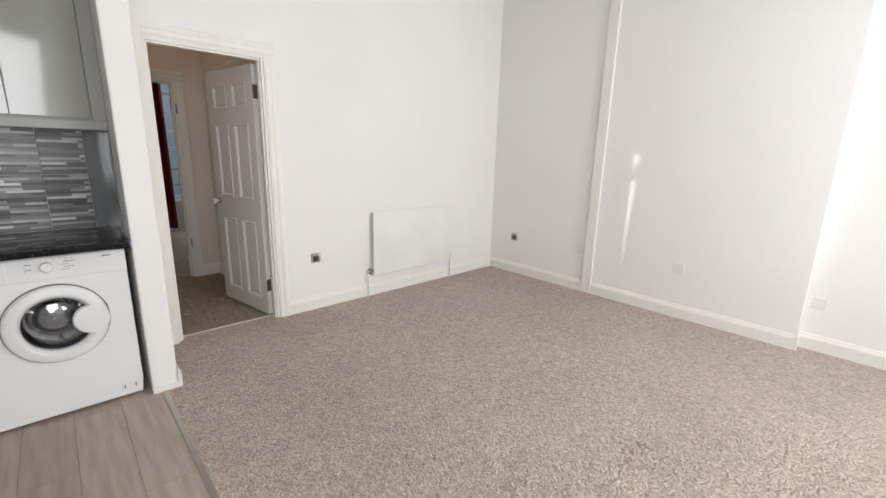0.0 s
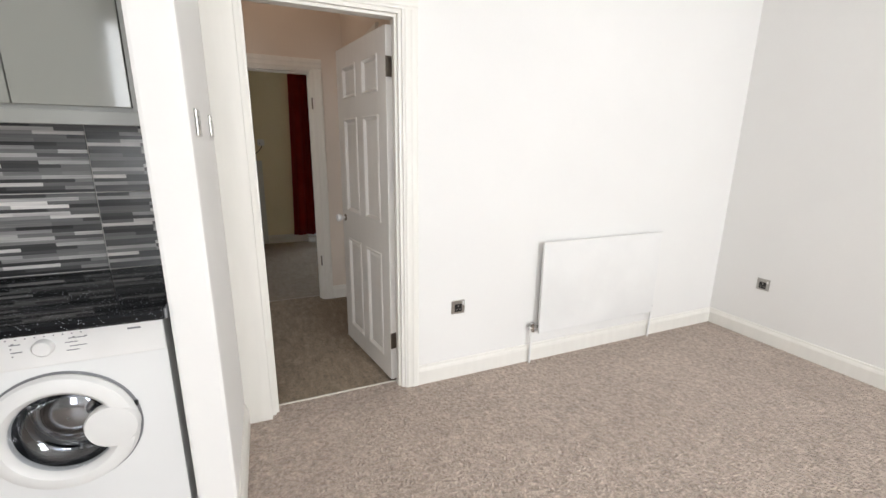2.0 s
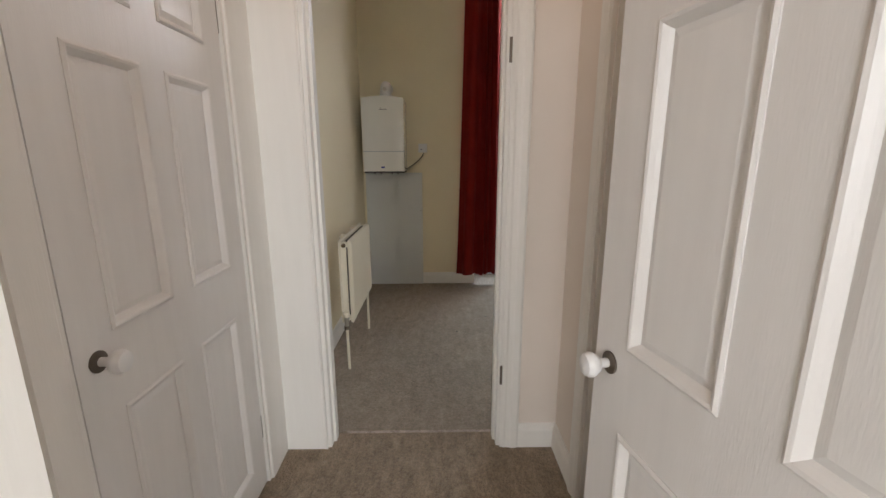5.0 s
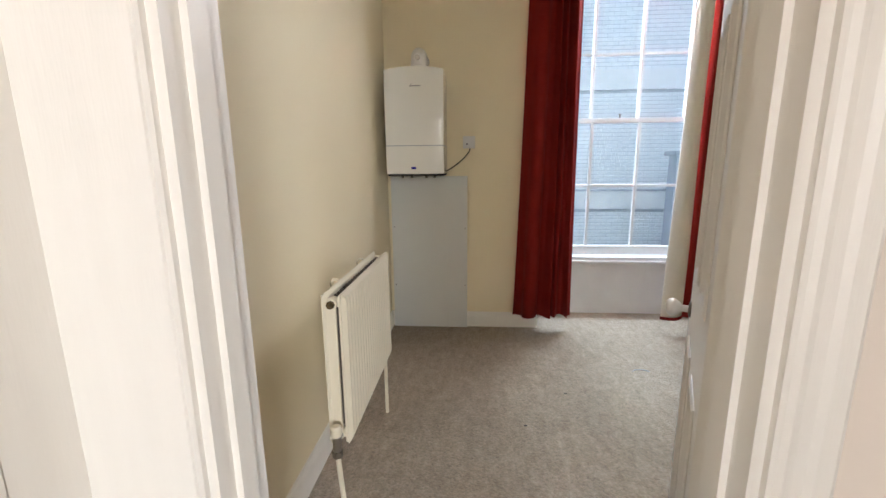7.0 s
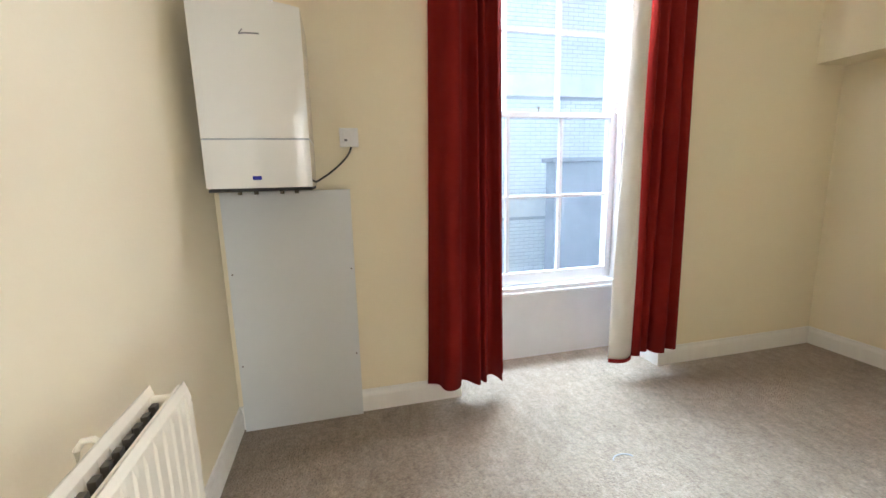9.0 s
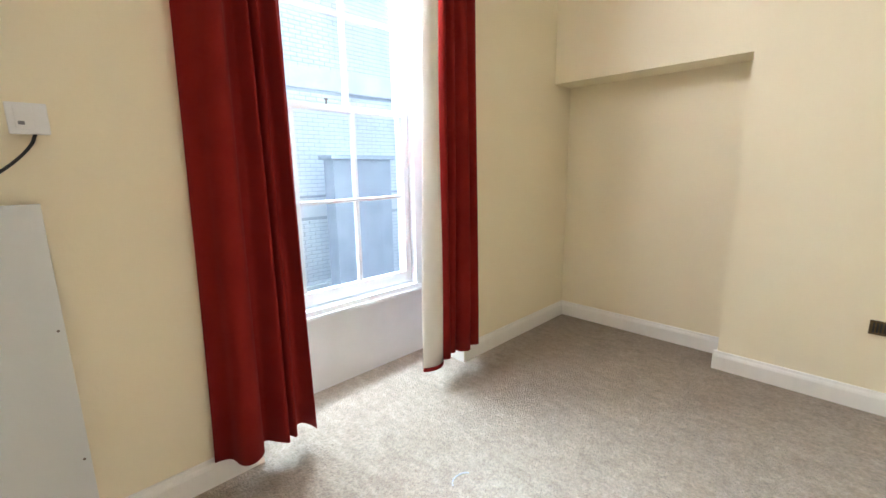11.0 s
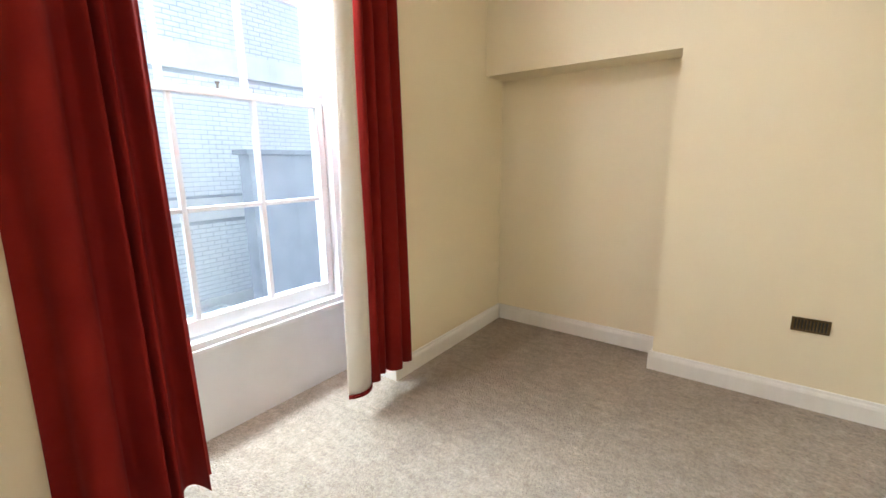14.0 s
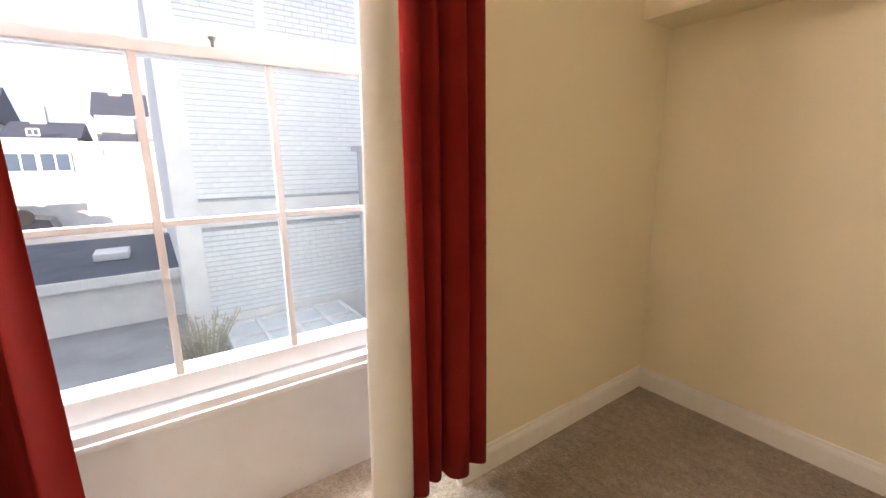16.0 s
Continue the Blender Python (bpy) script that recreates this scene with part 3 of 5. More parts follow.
part("program_knob", turned(bmesh.new(), [(0.026, 0), (0.025, 0.016), (0.021, 0.021), (0.004, 0.022)], (kx, YF - 0.009, kz), (0, -1, 0), 28), M_PLASTIC, wm, smooth=True)
marks = bmesh.new()
for k in range(9):
    box(marks, 0.345 + k * 0.022, 0.349 + k * 0.022, YF - 0.0112, YF - 0.0098, 0.832, 0.835)
for k in range(4):
    box(marks, 0.352, 0.378 if k % 2 else 0.356, YF - 0.0112, YF - 0.0098, 0.780 + k * 0.012, 0.783 + k * 0.012)
    box(marks, 0.48 + 0.01 * (k % 2), 0.512 + 0.02 * (k % 2), YF - 0.0112, YF - 0.0098, 0.778 + k * 0.013, 0.7805 + k * 0.013)
box(marks, 0.64, 0.675, YF - 0.0112, YF - 0.0098, 0.822, 0.828)
tagged(part("printed_marks", marks, M_PRINT, wm), kind="stuff")
for x in (0.357, 0.5, 0.53):
    part("indicator", boxes((x, x + 0.006, YF - 0.012, YF - 0.009, 0.818, 0.822)), M_PRINT, wm)
part("door_seat", turned(bmesh.new(), [(0.196, 0.0), (0.2045, 0.0), (0.2055, 0.003), (0.199, 0.006), (0.196, 0.003), (0.196, 0.0)], (cx, YF + 0.001, cz), (0, -1, 0), 64, False), M_PRINT, wm, "grey shadow groove ring", smooth=True)
door = part("porthole_door", turned(bmesh.new(), [(0.197, 0.0), (0.2, 0.012), (0.192, 0.028), (0.172, 0.037), (0.152, 0.036), (0.140, 0.026), (0.134, 0.008), (0.134, -0.004), (0.150, -0.004)], (cx, YF - 0.002, cz), (0, -1, 0), 64, False), M_PLASTIC, wm, "white moulded porthole ring", smooth=True)
bowl = part("door_glass", turned(bmesh.new(), [(0.136, 0.014), (0.131, 0.004), (0.124, -0.014), (0.112, -0.030), (0.094, -0.040), (0.066, -0.034), (0.034, -0.029), (0.002, -0.0275)], (cx, YF - 0.002, cz), (0, -1, 0), 48, False), M_BOWL, door, "clear glass bowl", smooth=True)
bowl.visible_shadow = False
part("door_seal", turned(bmesh.new(), [(0.149, 0.0), (0.138, -0.006), (0.132, -0.030), (0.140, -0.055), (0.128, -0.075)], (cx, YF - 0.004, cz), (0, -1, 0), 48, False), M_RUBBER, wm, "dark rubber door seal", smooth=True)
part("drum", turned(bmesh.new(), [(0.149, -0.060), (0.146, -0.098), (0.108, -0.104), (0.102, -0.090), (0.086, -0.070), (0.064, -0.056), (0.036, -0.048), (0.003, -0.046)], (cx - 0.012, YF + 0.006, cz + 0.01), (0, -1, 0), 48, False), M_DRUM, wm, "polished steel drum", smooth=True)
for k in range(3):
    a = 0.5 + k * math.tau / 3
    lf = bmesh.new()
    tube(lf, [(cx + r * math.cos(a), YF + 0.082 - 0.012 * (r > 0.12), cz + r * math.sin(a)) for r in (0.100, 0.112, 0.124, 0.136)], 0.011, 10)
    part("drum_lifter", lf, M_DRUM, wm, smooth=True)
hb = bmesh.new()
turned(hb, [(0.074, 0.010), (0.075, 0.030), (0.070, 0.040), (0.055, 0.043), (0.004, 0.044)], (cx + 0.128, YF, cz), (0, -1, 0), 40)
part("door_handle", hb, M_PLASTIC, door, "white rounded handle pad", smooth=True)
part("latch", boxes((cx + 0.19, cx + 0.20, YF - 0.012, YF - 0.003, cz + 0.045, cz + 0.062)), M_BLACK, wm)
fl = part("filter_flap", boxes((0.635, 0.715, YF - 0.004, YF + 0.002, 0.045, 0.09), bevel=0.003), M_PLASTIC, wm)
for x in (0.645, 0.695):
    part("flap_slot", boxes((x, x + 0.006, YF - 0.006, YF - 0.003, 0.055, 0.078)), M_PRINT, fl)
part("kick_line", boxes((0.40, 0.62, YF - 0.0015, YF + 0.001, 0.098, 0.1), bevel=0.0004), M_PLASTIC, wm)
for x in (X0 + 0.05, X1 - 0.05):
    part("foot", rod(bmesh.new(), (x, YF + 0.06, 0), (x, YF + 0.06, 0.016), 0.018), M_RUBBER, wm)

bc = thing("base_cabinet", (-0.4, 3.3, 0), "pale grey gloss kitchen base cabinet beside the washing machine", "cabinet")
part("body", boxes((-1.0, 0.112, 3.02, 3.53, 0.12, 0.862)), M_UNIT_EDGE, bc)
part("door", boxes((-0.48, 0.108, 3.0, 3.018, 0.13, 0.855), bevel=0.003), M_UNIT, bc)
part("door", boxes((-0.998, -0.484, 3.0, 3.018, 0.13, 0.855), bevel=0.003), M_UNIT, bc)
part("plinth", boxes((-1.0, 0.112, 3.06, 3.075, 0.0, 0.118)), M_UNIT_EDGE, bc)

wt = bmesh.new()
swept(wt, [(0, 0), (0, 0.036), (0.58, 0.036), (0.592, 0.034), (0.598, 0.026), (0.598, 0.010), (0.592, 0.002), (0.58, 0)], (-2.6, 3.534, 0.861), (0.755, 3.534, 0.861), (0, -1, 0))
wk = thing("worktop", (-0.9, 3.24, 0.861), "polished black worktop with silver sparkle flecks", "worktop")
part("top", wt, M_TOP, wk, smooth=True)
part("end_cap", boxes((0.755, 0.763, 2.948, 3.53, 0.862, 0.896), bevel=0.003), M_PRINT, wk, "dark end strip")

wc = thing("wall_cabinet", (0.4, 3.36, 1.50), "pale grey high-gloss kitchen wall cabinet above striped tiles", "cabinet")
YC = 3.2
part("carcass", boxes((-0.80, 0.763, YC + 0.02, 3.533, 1.50, 2.35)), M_UNIT_EDGE, wc)
part("door", boxes((0.402, 0.700, YC, YC + 0.018, 1.512, 2.35), bevel=0.002), M_UNIT, wc)
part("door", boxes((-0.198, 0.398, YC, YC + 0.018, 1.512, 2.35), bevel=0.002), M_UNIT, wc)
part("door", boxes((-0.798, -0.202, YC, YC + 0.018, 1.512, 2.35), bevel=0.002), M_UNIT, wc)
part("filler_strip", boxes((0.704, 0.763, YC + 0.002, YC + 0.02, 1.50, 2.35)), M_UNIT_EDGE, wc)
part("light_pelmet", boxes((-0.80, 0.763, YC + 0.004, YC + 0.022, 1.455, 1.499), bevel=0.002), M_UNIT_EDGE, wc)
dl = thing("under_cabinet_light", (0.60, 3.36, 1.495), "small round chrome downlight under the wall cabinet", "light")
part("rim", turned(bmesh.new(), [(0.034, 0), (0.034, 0.012), (0.024, 0.014), (0.024, 0.004)], (0.60, 3.36, 1.499), (0, 0, -1), 24), M_CHROME, dl, smooth=True)
part("lens", turned(bmesh.new(), [(0.022, 0), (0.022, 0.008), (0.003, 0.010)], (0.60, 3.36, 1.499), (0, 0, -1), 24), M_PLASTIC, dl, smooth=True)


# ---------------------------------------------------------------- wall fittings
def plate(name, centre, out, label, category, mat, wide=0.086, high=0.086, rockers=0, socket=False):
    """An electrical plate on a wall: local x across, z up, standing out along -y."""
    ang = math.degrees(math.atan2(out[1], out[0])) + 90
    root = thing(name, pose(*centre, 0, 0, ang), label, category)
    part("plate", boxes((-wide / 2, wide / 2, -0.007, 0, -high / 2, high / 2), bevel=0.003), mat, root, local=True)
    for k in range(rockers):
        x = (k - (rockers - 1) / 2) * 0.026
        part("rocker_surround", boxes((x - 0.0105, x + 0.0105, -0.0078, -0.006, -0.021, 0.021)), M_BLACK, root, local=True)
        rk = bmesh.new()
        swept(rk, [(0.0072, -0.019), (0.0085, -0.019), (0.0115, 0.0), (0.0085, 0.019), (0.0072, 0.019)], (x - 0.0085, 0, 0), (x + 0.0085, 0, 0), (0, -1, 0))
        part("rocker", rk, M_NICKEL if mat is M_NICKEL else M_PLASTIC, root, local=True)
    if socket:
        sb = boxes((-0.024, 0.022, -0.0085, -0.006, -0.030, 0.018), bevel=0.003)
        ins = part("insert", sb, M_BLACK, root, "black socket insert", local=True)
        part("pin_slots", boxes((-0.003, 0.003, -0.0092, -0.008, 0.0, 0.010), (-0.016, -0.006, -0.0092, -0.008, -0.018, -0.014), (0.006, 0.016, -0.0092, -0.008, -0.018, -0.014)), M_NICKEL, ins, local=True)
        part("switch", boxes((0.024, 0.036, -0.011, -0.006, 0.012, 0.032), bevel=0.002), M_PLASTIC, root, local=True)
    if mat is M_NICKEL or rockers or socket:
        for s in (-1, 1):
            part("screw", turned(bmesh.new(), [(0.0035, 0), (0.0035, 0.0085), (0.001, 0.0088)], (s * wide * 0.36, 0, 0), (0, -1, 0), 10), M_CHROME, root, local=True)
    return root


plate("light_switch", (0.8935, 3.105, 1.467), (1, 0), "brushed nickel single light switch on a white wall", "switch", M_NICKEL, rockers=1)
plate("light_switch", (0.8935, 3.495, 1.471), (1, 0), "brushed nickel double light switch beside the door frame", "switch", M_NICKEL, rockers=2)
plate("wall_socket", (2.096, YD - 0.0005, 0.464), (0, -1), "brushed nickel single socket with black insert on a white wall", "socket", M_NICKEL, socket=True)
plate("wall_socket", (4.4495, 3.248, 0.433), (-1, 0), "brushed nickel single socket low on a white wall", "socket", M_NICKEL, socket=True)
plate("wall_plate", (4.4495, 2.385, 0.444), (-1, 0), "white plastic blank plate beside the pilaster", "socket", M_PLASTIC)
plate("wall_plate", (4.4495, 1.444, 0.447), (-1, 0), "white plastic blank plate low on a white wall", "socket", M_PLASTIC, wide=0.094, high=0.086)
plate("wall_plate", (4.5595, 0.50, 0.365), (-1, 0), "white plastic plate in the recess", "socket", M_PLASTIC)


# living room radiator
rad = thing("radiator", (3.17, 3.58, 0.2), "white flat-front panel radiator on the wall above the skirting", "radiator")
rb = boxes((2.662, 3.690, 3.548, 3.562, 0.212, 0.828), bevel=0.005)
part("front_panel", rb, M_RAD, rad)
part("back_panel", boxes((2.672, 3.680, 3.564, 3.584, 0.222, 0.815), bevel=0.004), M_RAD, rad)
part("bracket", boxes((2.85, 2.88, 3.584, 3.612, 0.3, 0.75)), M_RAD, rad)
part("bracket", boxes((3.47, 3.50, 3.584, 3.612, 0.3, 0.75)), M_RAD, rad)
vb = rod(bmesh.new(), (2.675, 3.575, 0.252), (2.612, 3.575, 0.252), 0.010)
rod(vb, (2.628, 3.575, 0.225), (2.628, 3.575, 0.285), 0.014)
rod(vb, (2.612, 3.575, 0.252), (2.600, 3.575, 0.252), 0.017, 8)
part("valve", vb, M_CHROME, rad, "chrome radiator valve", smooth=True)
part("pipe", rod(bmesh.new(), (2.618, 3.575, 0.0), (2.618, 3.575, 0.245), 0.0075), M_RAD, rad, smooth=True)
part("pipe", rod(bmesh.new(), (3.705, 3.575, 0.0), (3.705, 3.575, 0.265), 0.0075), M_RAD, rad, smooth=True)
part("lockshield", rod(rod(bmesh.new(), (3.675, 3.575, 0.258), (3.712, 3.575, 0.258), 0.009), (3.705, 3.575, 0.24), (3.705, 3.575, 0.29), 0.011), M_CHROME, rad, smooth=True)

# ---------------------------------------------------------------- hall
YB, YBI = 5.30, 5.42
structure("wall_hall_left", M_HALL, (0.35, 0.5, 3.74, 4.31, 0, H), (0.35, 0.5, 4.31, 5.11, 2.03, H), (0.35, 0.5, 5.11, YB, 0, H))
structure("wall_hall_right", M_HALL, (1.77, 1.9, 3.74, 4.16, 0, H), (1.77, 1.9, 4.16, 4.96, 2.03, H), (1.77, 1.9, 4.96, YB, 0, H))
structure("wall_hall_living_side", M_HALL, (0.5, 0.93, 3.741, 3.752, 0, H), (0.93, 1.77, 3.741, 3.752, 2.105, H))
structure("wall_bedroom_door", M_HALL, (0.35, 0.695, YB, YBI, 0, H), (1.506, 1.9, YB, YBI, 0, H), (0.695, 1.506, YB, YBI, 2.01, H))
single("trim_bedroom_door", architrave(bmesh.new(), 0.695, 1.506, 2.01, YB, -1, 0.085, plain_left=True), M_GLOSS, kind="structure")
single("trim_bedroom_door_inside", architrave(bmesh.new(), 0.695, 1.506, 2.01, YBI + 0.012, 1, 0.04, 0.012), M_GLOSS, kind="structure")
bm = boxes((0.694, 0.711, YB - 0.001, YBI + 0.013, 0, 2.01), (1.489, 1.507, YB - 0.001, YBI + 0.013, 0, 2.01), (0.711, 1.489, YB - 0.001, YBI + 0.013, 1.992, 2.011),
           (0.711, 0.723, YB + 0.04, YB + 0.084, 0, 1.992), (1.477, 1.489, YB + 0.04, YB + 0.084, 0, 1.992), (0.723, 1.477, YB + 0.04, YB + 0.084, 1.980, 1.992))
single("trim_bedroom_door_lining", bm, M_GLOSS, kind="structure")
single("strike_plate", boxes((0.7105, 0.7125, YB + 0.085, YB + 0.10, 0.72, 0.79), bevel=0.0005), M_DARKSTEEL, "tarnished steel strike plate on the door lining", "latch")
bedroom_door = panel_door("door_bedroom", pose(1.492, 5.432, 0, 0, 0, 65), "white painted six-panel bedroom door standing wide open", width=0.635, knob_z=0.845, flip=-1)
for z in (0.38, 1.745):
    part("hinge", boxes((1.496, 1.5065, YB - 0.026, YB - 0.0195, z - 0.045, z + 0.045)), M_DARKSTEEL, bedroom_door, "tarnished hinge plate")
lamp = thing("ceiling_lamp", (1.12, 4.55, H), "plain bulb hanging from a white ceiling rose in the hall", "lamp")
part("rose", turned(bmesh.new(), [(0.05, 0), (0.048, 0.012), (0.02, 0.026), (0.006, 0.03)], (1.12, 4.55, H), (0, 0, -1), 24), M_PLASTIC, lamp, smooth=True)
part("flex", rod(bmesh.new(), (1.12, 4.55, 2.83), (1.12, 4.55, H - 0.02), 0.003), M_PLASTIC, lamp)
part("holder", rod(bmesh.new(), (1.12, 4.55, 2.775), (1.12, 4.55, 2.835), 0.018), M_PLASTIC, lamp)
# side doors of the hall, shut
panel_door("door_hall_left", pose(0.455, 5.085, 0, 0, 0, -90), "white painted six-panel door, shut, in the hall", flip=1)
panel_door("door_hall_right", pose(1.845, 4.945, 0, 0, 0, -90), "white painted six-panel door, shut, in the hall", flip=-1)
def side_surround(name, face, out, y0, y1, top, plain=False):
    bm = bmesh.new()
    prof = [(0, 0), (0.008, 0), (0.010, 0.004), (0.010, 0.072), (0, 0.074)] if plain else [(0, 0), (0.012, 0), (0.014, 0.01), (0.018, 0.018), (0.016, 0.03), (0.022, 0.05), (0.022, 0.068), (0.014, 0.076), (0, 0.076)]
    o = (out, 0, 0)
    swept(bm, prof, (face, y0, 0), (face, y0, top), o, (0, -1, 0))
    swept(bm, prof, (face, y1, 0), (face, y1, top), o, (0, 1, 0))
    swept(bm, prof, (face, y0 - 0.076, top), (face, y1 + 0.076, top), o, (0, 0, 1))
    return single(name, bm, M_GLOSS, kind="structure")


side_surround("trim_hall_left_door", 0.5, 1, 4.31, 5.11, 2.03, True)
side_surround("trim_hall_right_door", 1.77, -1, 4.16, 4.96, 2.03)
structure("trim_hall_door_linings", M_GLOSS, (0.351, 0.499, 4.31, 4.328, 0, 2.03), (0.351, 0.499, 5.092, 5.11, 0, 2.03), (0.351, 0.499, 4.328, 5.092, 2.012, 2.03),
          (1.771, 1.899, 4.16, 4.178, 0, 2.03), (1.771, 1.899, 4.95, 4.96, 0, 2.03), (1.771, 1.899, 4.178, 4.95, 2.012, 2.03))
structure("trim_hall_corner_board", M_GLOSS, (0.5003, 0.5085, 5.185, YB - 0.001, 0, 2.1), bevel=0.001)
structure("wall_behind_hall_doors", M_HALL, (0.25, 0.35, 4.0, 5.2, 0, 2.3), (1.9, 2.0, 4.0, 5.1, 0, 2.3))
skirting("baseboard_hall", [((0.5, 3.752), (0.5, 4.234), (1, 0)), ((1.77, 5.036), (1.77, YB), (-1, 0)), ((1.592, YB), (1.77, YB), (0, -1)),
                            ((1.77, 3.752), (1.77, 4.084), (-1, 0)), ((0.5, 3.752), (0.93, 3.752), (0, 1))])

# ---------------------------------------------------------------- bedroom shell
XL, YW, XB, XA = 0.452, 7.935, 3.998, 4.24
structure("wall_bedroom_left", M_CREAM, (0.3, XL, YBI, 8.6, 0, H))
structure("wall_bedroom_inside", M_CREAM, (XL, 0.694, YBI + 0.0005, YBI + 0.012, 0, H), (1.507, 4.3, YBI + 0.0005, YBI + 0.012, 0, H), (0.694, 1.507, YBI + 0.0005, YBI + 0.012, 2.011, H))
structure("wall_bedroom_back", M_CREAM, (1.9, 4.3, YB, YBI, 0, H))
structure("wall_bedroom_window", M_CREAM, (XL, 1.60, YW, 8.55, 0, H), (2.96, 4.5, YW, 8.55, 0, H), (1.60, 2.96, YW, 8.55, 2.80, H), (1.60, 2.96, 8.50, 8.55, 2.70, 2.80))
structure("wall_bedroom_breast", M_CREAM, (XB, 4.5, YBI, 6.705, 0, H))
structure("wall_bedroom_bulkhead", M_CREAM, (XB + 0.0003, 4.5, 6.705, YW, 1.89, H))
structure("wall_bedroom_alcove", M_CREAM, (XA, 4.5, 6.705, YW, 0, 1.89))
skirting("baseboard_bedroom", [((XL, YBI + 0.012), (XL, YW), (1, 0)), ((XL, YW), (1.60, YW), (0, -1)), ((2.96, YW), (XA, YW), (0, -1)), ((XA, YW), (XA, 6.705), (-1, 0)),
                               ((XA, 6.705), (XB - 0.0005, 6.705), (0, 1)), ((XB, 6.726), (XB, YBI + 0.012), (-1, 0)), ((1.60, YW - 0.018), (1.60, 8.28), (1, 0)), ((2.96, YW - 0.018), (2.96, 8.28), (-1, 0))])

# window: recess, apron, frame and two sliding sashes
structure("trim_window_reveal", M_SASH, (1.602, 1.616, YW + 0.004, 8.30, 0, 2.798), (2.944, 2.958, YW + 0.004, 8.30, 0, 2.798), (1.616, 2.944, YW + 0.004, 8.30, 2.784, 2.798))
structure("wall_window_apron", M_SASH, (1.602, 2.958, 8.285, 8.55, -0.012, 0.462))
ap = boxes((1.616, 2.944, 8.262, 8.286, 0.445, 0.470), bevel=0.006)
box(ap, 1.616, 2.944, 8.275, 8.40, 0.468, 0.500, 0.004)
single("trim_window_bead", ap, M_SASH, kind="structure")
win = new("window_1")
tagged(win, "white painted timber sliding sash window with glazing bars", kind="structure")
part("window_frame", boxes((1.616, 1.672, 8.285, 8.47, 0.50, 2.784), (2.862, 2.944, 8.285, 8.47, 0.50, 2.784), (1.672, 2.862, 8.285, 8.47, 2.70, 2.784)), M_SASH, win)
part("parting_bead", boxes((1.672, 1.682, 8.378, 8.390, 0.50, 2.70), (2.852, 2.862, 8.378, 8.390, 0.50, 2.70)), M_SASH, win)
part("window_sill", boxes((1.60, 2.96, 8.40, 8.66, 0.462, 0.498), bevel=0.004), M_SASH, win)
VX = (2.073, 2.450)


def sash(name, y, z0, z1, zbar, bottom, top):
    xs, xe = 1.700, 2.812
    f = bmesh.new()
    box(f, xs - 0.028, xs, y, y + 0.040, z0 - bottom, z1 + top, 0.003)
    box(f, xe, xe + 0.045, y, y + 0.040, z0 - bottom, z1 + top, 0.003)
    box(f, xs, xe, y, y + 0.040, z0 - bottom, z0, 0.003)
    box(f, xs, xe, y, y + 0.040, z1, z1 + top, 0.003)
    fr = part(name, f, M_SASH, win)
    bars = [xs, *VX, xe]
    for x in VX:
        part("glazing_bar", boxes((x - 0.012, x + 0.012, y + 0.004, y + 0.036, z0, z1), bevel=0.004), M_SASH, fr)
    for a, b in zip(bars, bars[1:]):
        part("glazing_bar", boxes((a + 0.012, b - 0.012, y + 0.004, y + 0.036, zbar - 0.011, zbar + 0.011), bevel=0.004), M_SASH, fr)
    for a, b in zip(bars, bars[1:]):
        for c, d in ((z0, zbar), (zbar, z1)):
            p = part("pane", boxes((a, b, y + 0.018, y + 0.021, c, d)), M_GLASS, fr)
            p.visible_shadow = False
    return fr


sash("lower_sash", 8.335, 0.586, 1.600, 1.096, 0.075, 0.036)
sash("upper_sash", 8.392, 1.640, 2.650, 2.135, 0.038, 0.045)
lt = bmesh.new()
rod(lt, (2.288, 8.352, 1.636), (2.288, 8.352, 1.655), 0.005)
rod(lt, (2.288, 8.352, 1.655), (2.288, 8.352, 1.668), 0.006, 12, 0.012)
single("sash_fastener", lt, M_DARKSTEEL, "small dark metal fastener on the meeting rail", "window catch")
horn = bmesh.new()
swept(horn, [(0, 0), (0.035, 0), (0.03, -0.03), (0.012, -0.05), (0, -0.055)], (2.815, 8.33, 1.70), (2.85, 8.33, 1.70), (0, -0.6, 0))
part("sash_horn", horn, M_SASH, win)

# ---------------------------------------------------------------- bedroom things
# boiler in the corner
bl = thing("boiler", (0.713, 7.76, 1.21), "white glossy wall-hung gas boiler in the corner", "boiler")
BX0, BX1, BYF = 0.520, 0.908, 7.582
n = 12
prof = []
for k in range(n + 1):
    u = k / n
    prof.append((BX0 + (BX1 - BX0) * u, BYF - 0.012 * math.sin(math.pi * u) ** 0.6))
prof += [(BX1, 7.932), (BX0, 7.932)]
def casing(z0, z1, arch=0.0, inset=0.0):
    bm = bmesh.new()
    lo = [bm.verts.new((x, y + inset, z0)) for x, y in prof]
    hi = [bm.verts.new((x, y + inset, z1 + (arch * math.sin(math.pi * (x - BX0) / (BX1 - BX0)) if y < 7.8 else 0))) for x, y in prof]
    k = len(prof)
    for i in range(k):
        bm.faces.new((lo[i], lo[(i + 1) % k], hi[(i + 1) % k], hi[i]))
    bm.faces.new(lo[::-1])
    bm.faces.new(hi)
    return bm


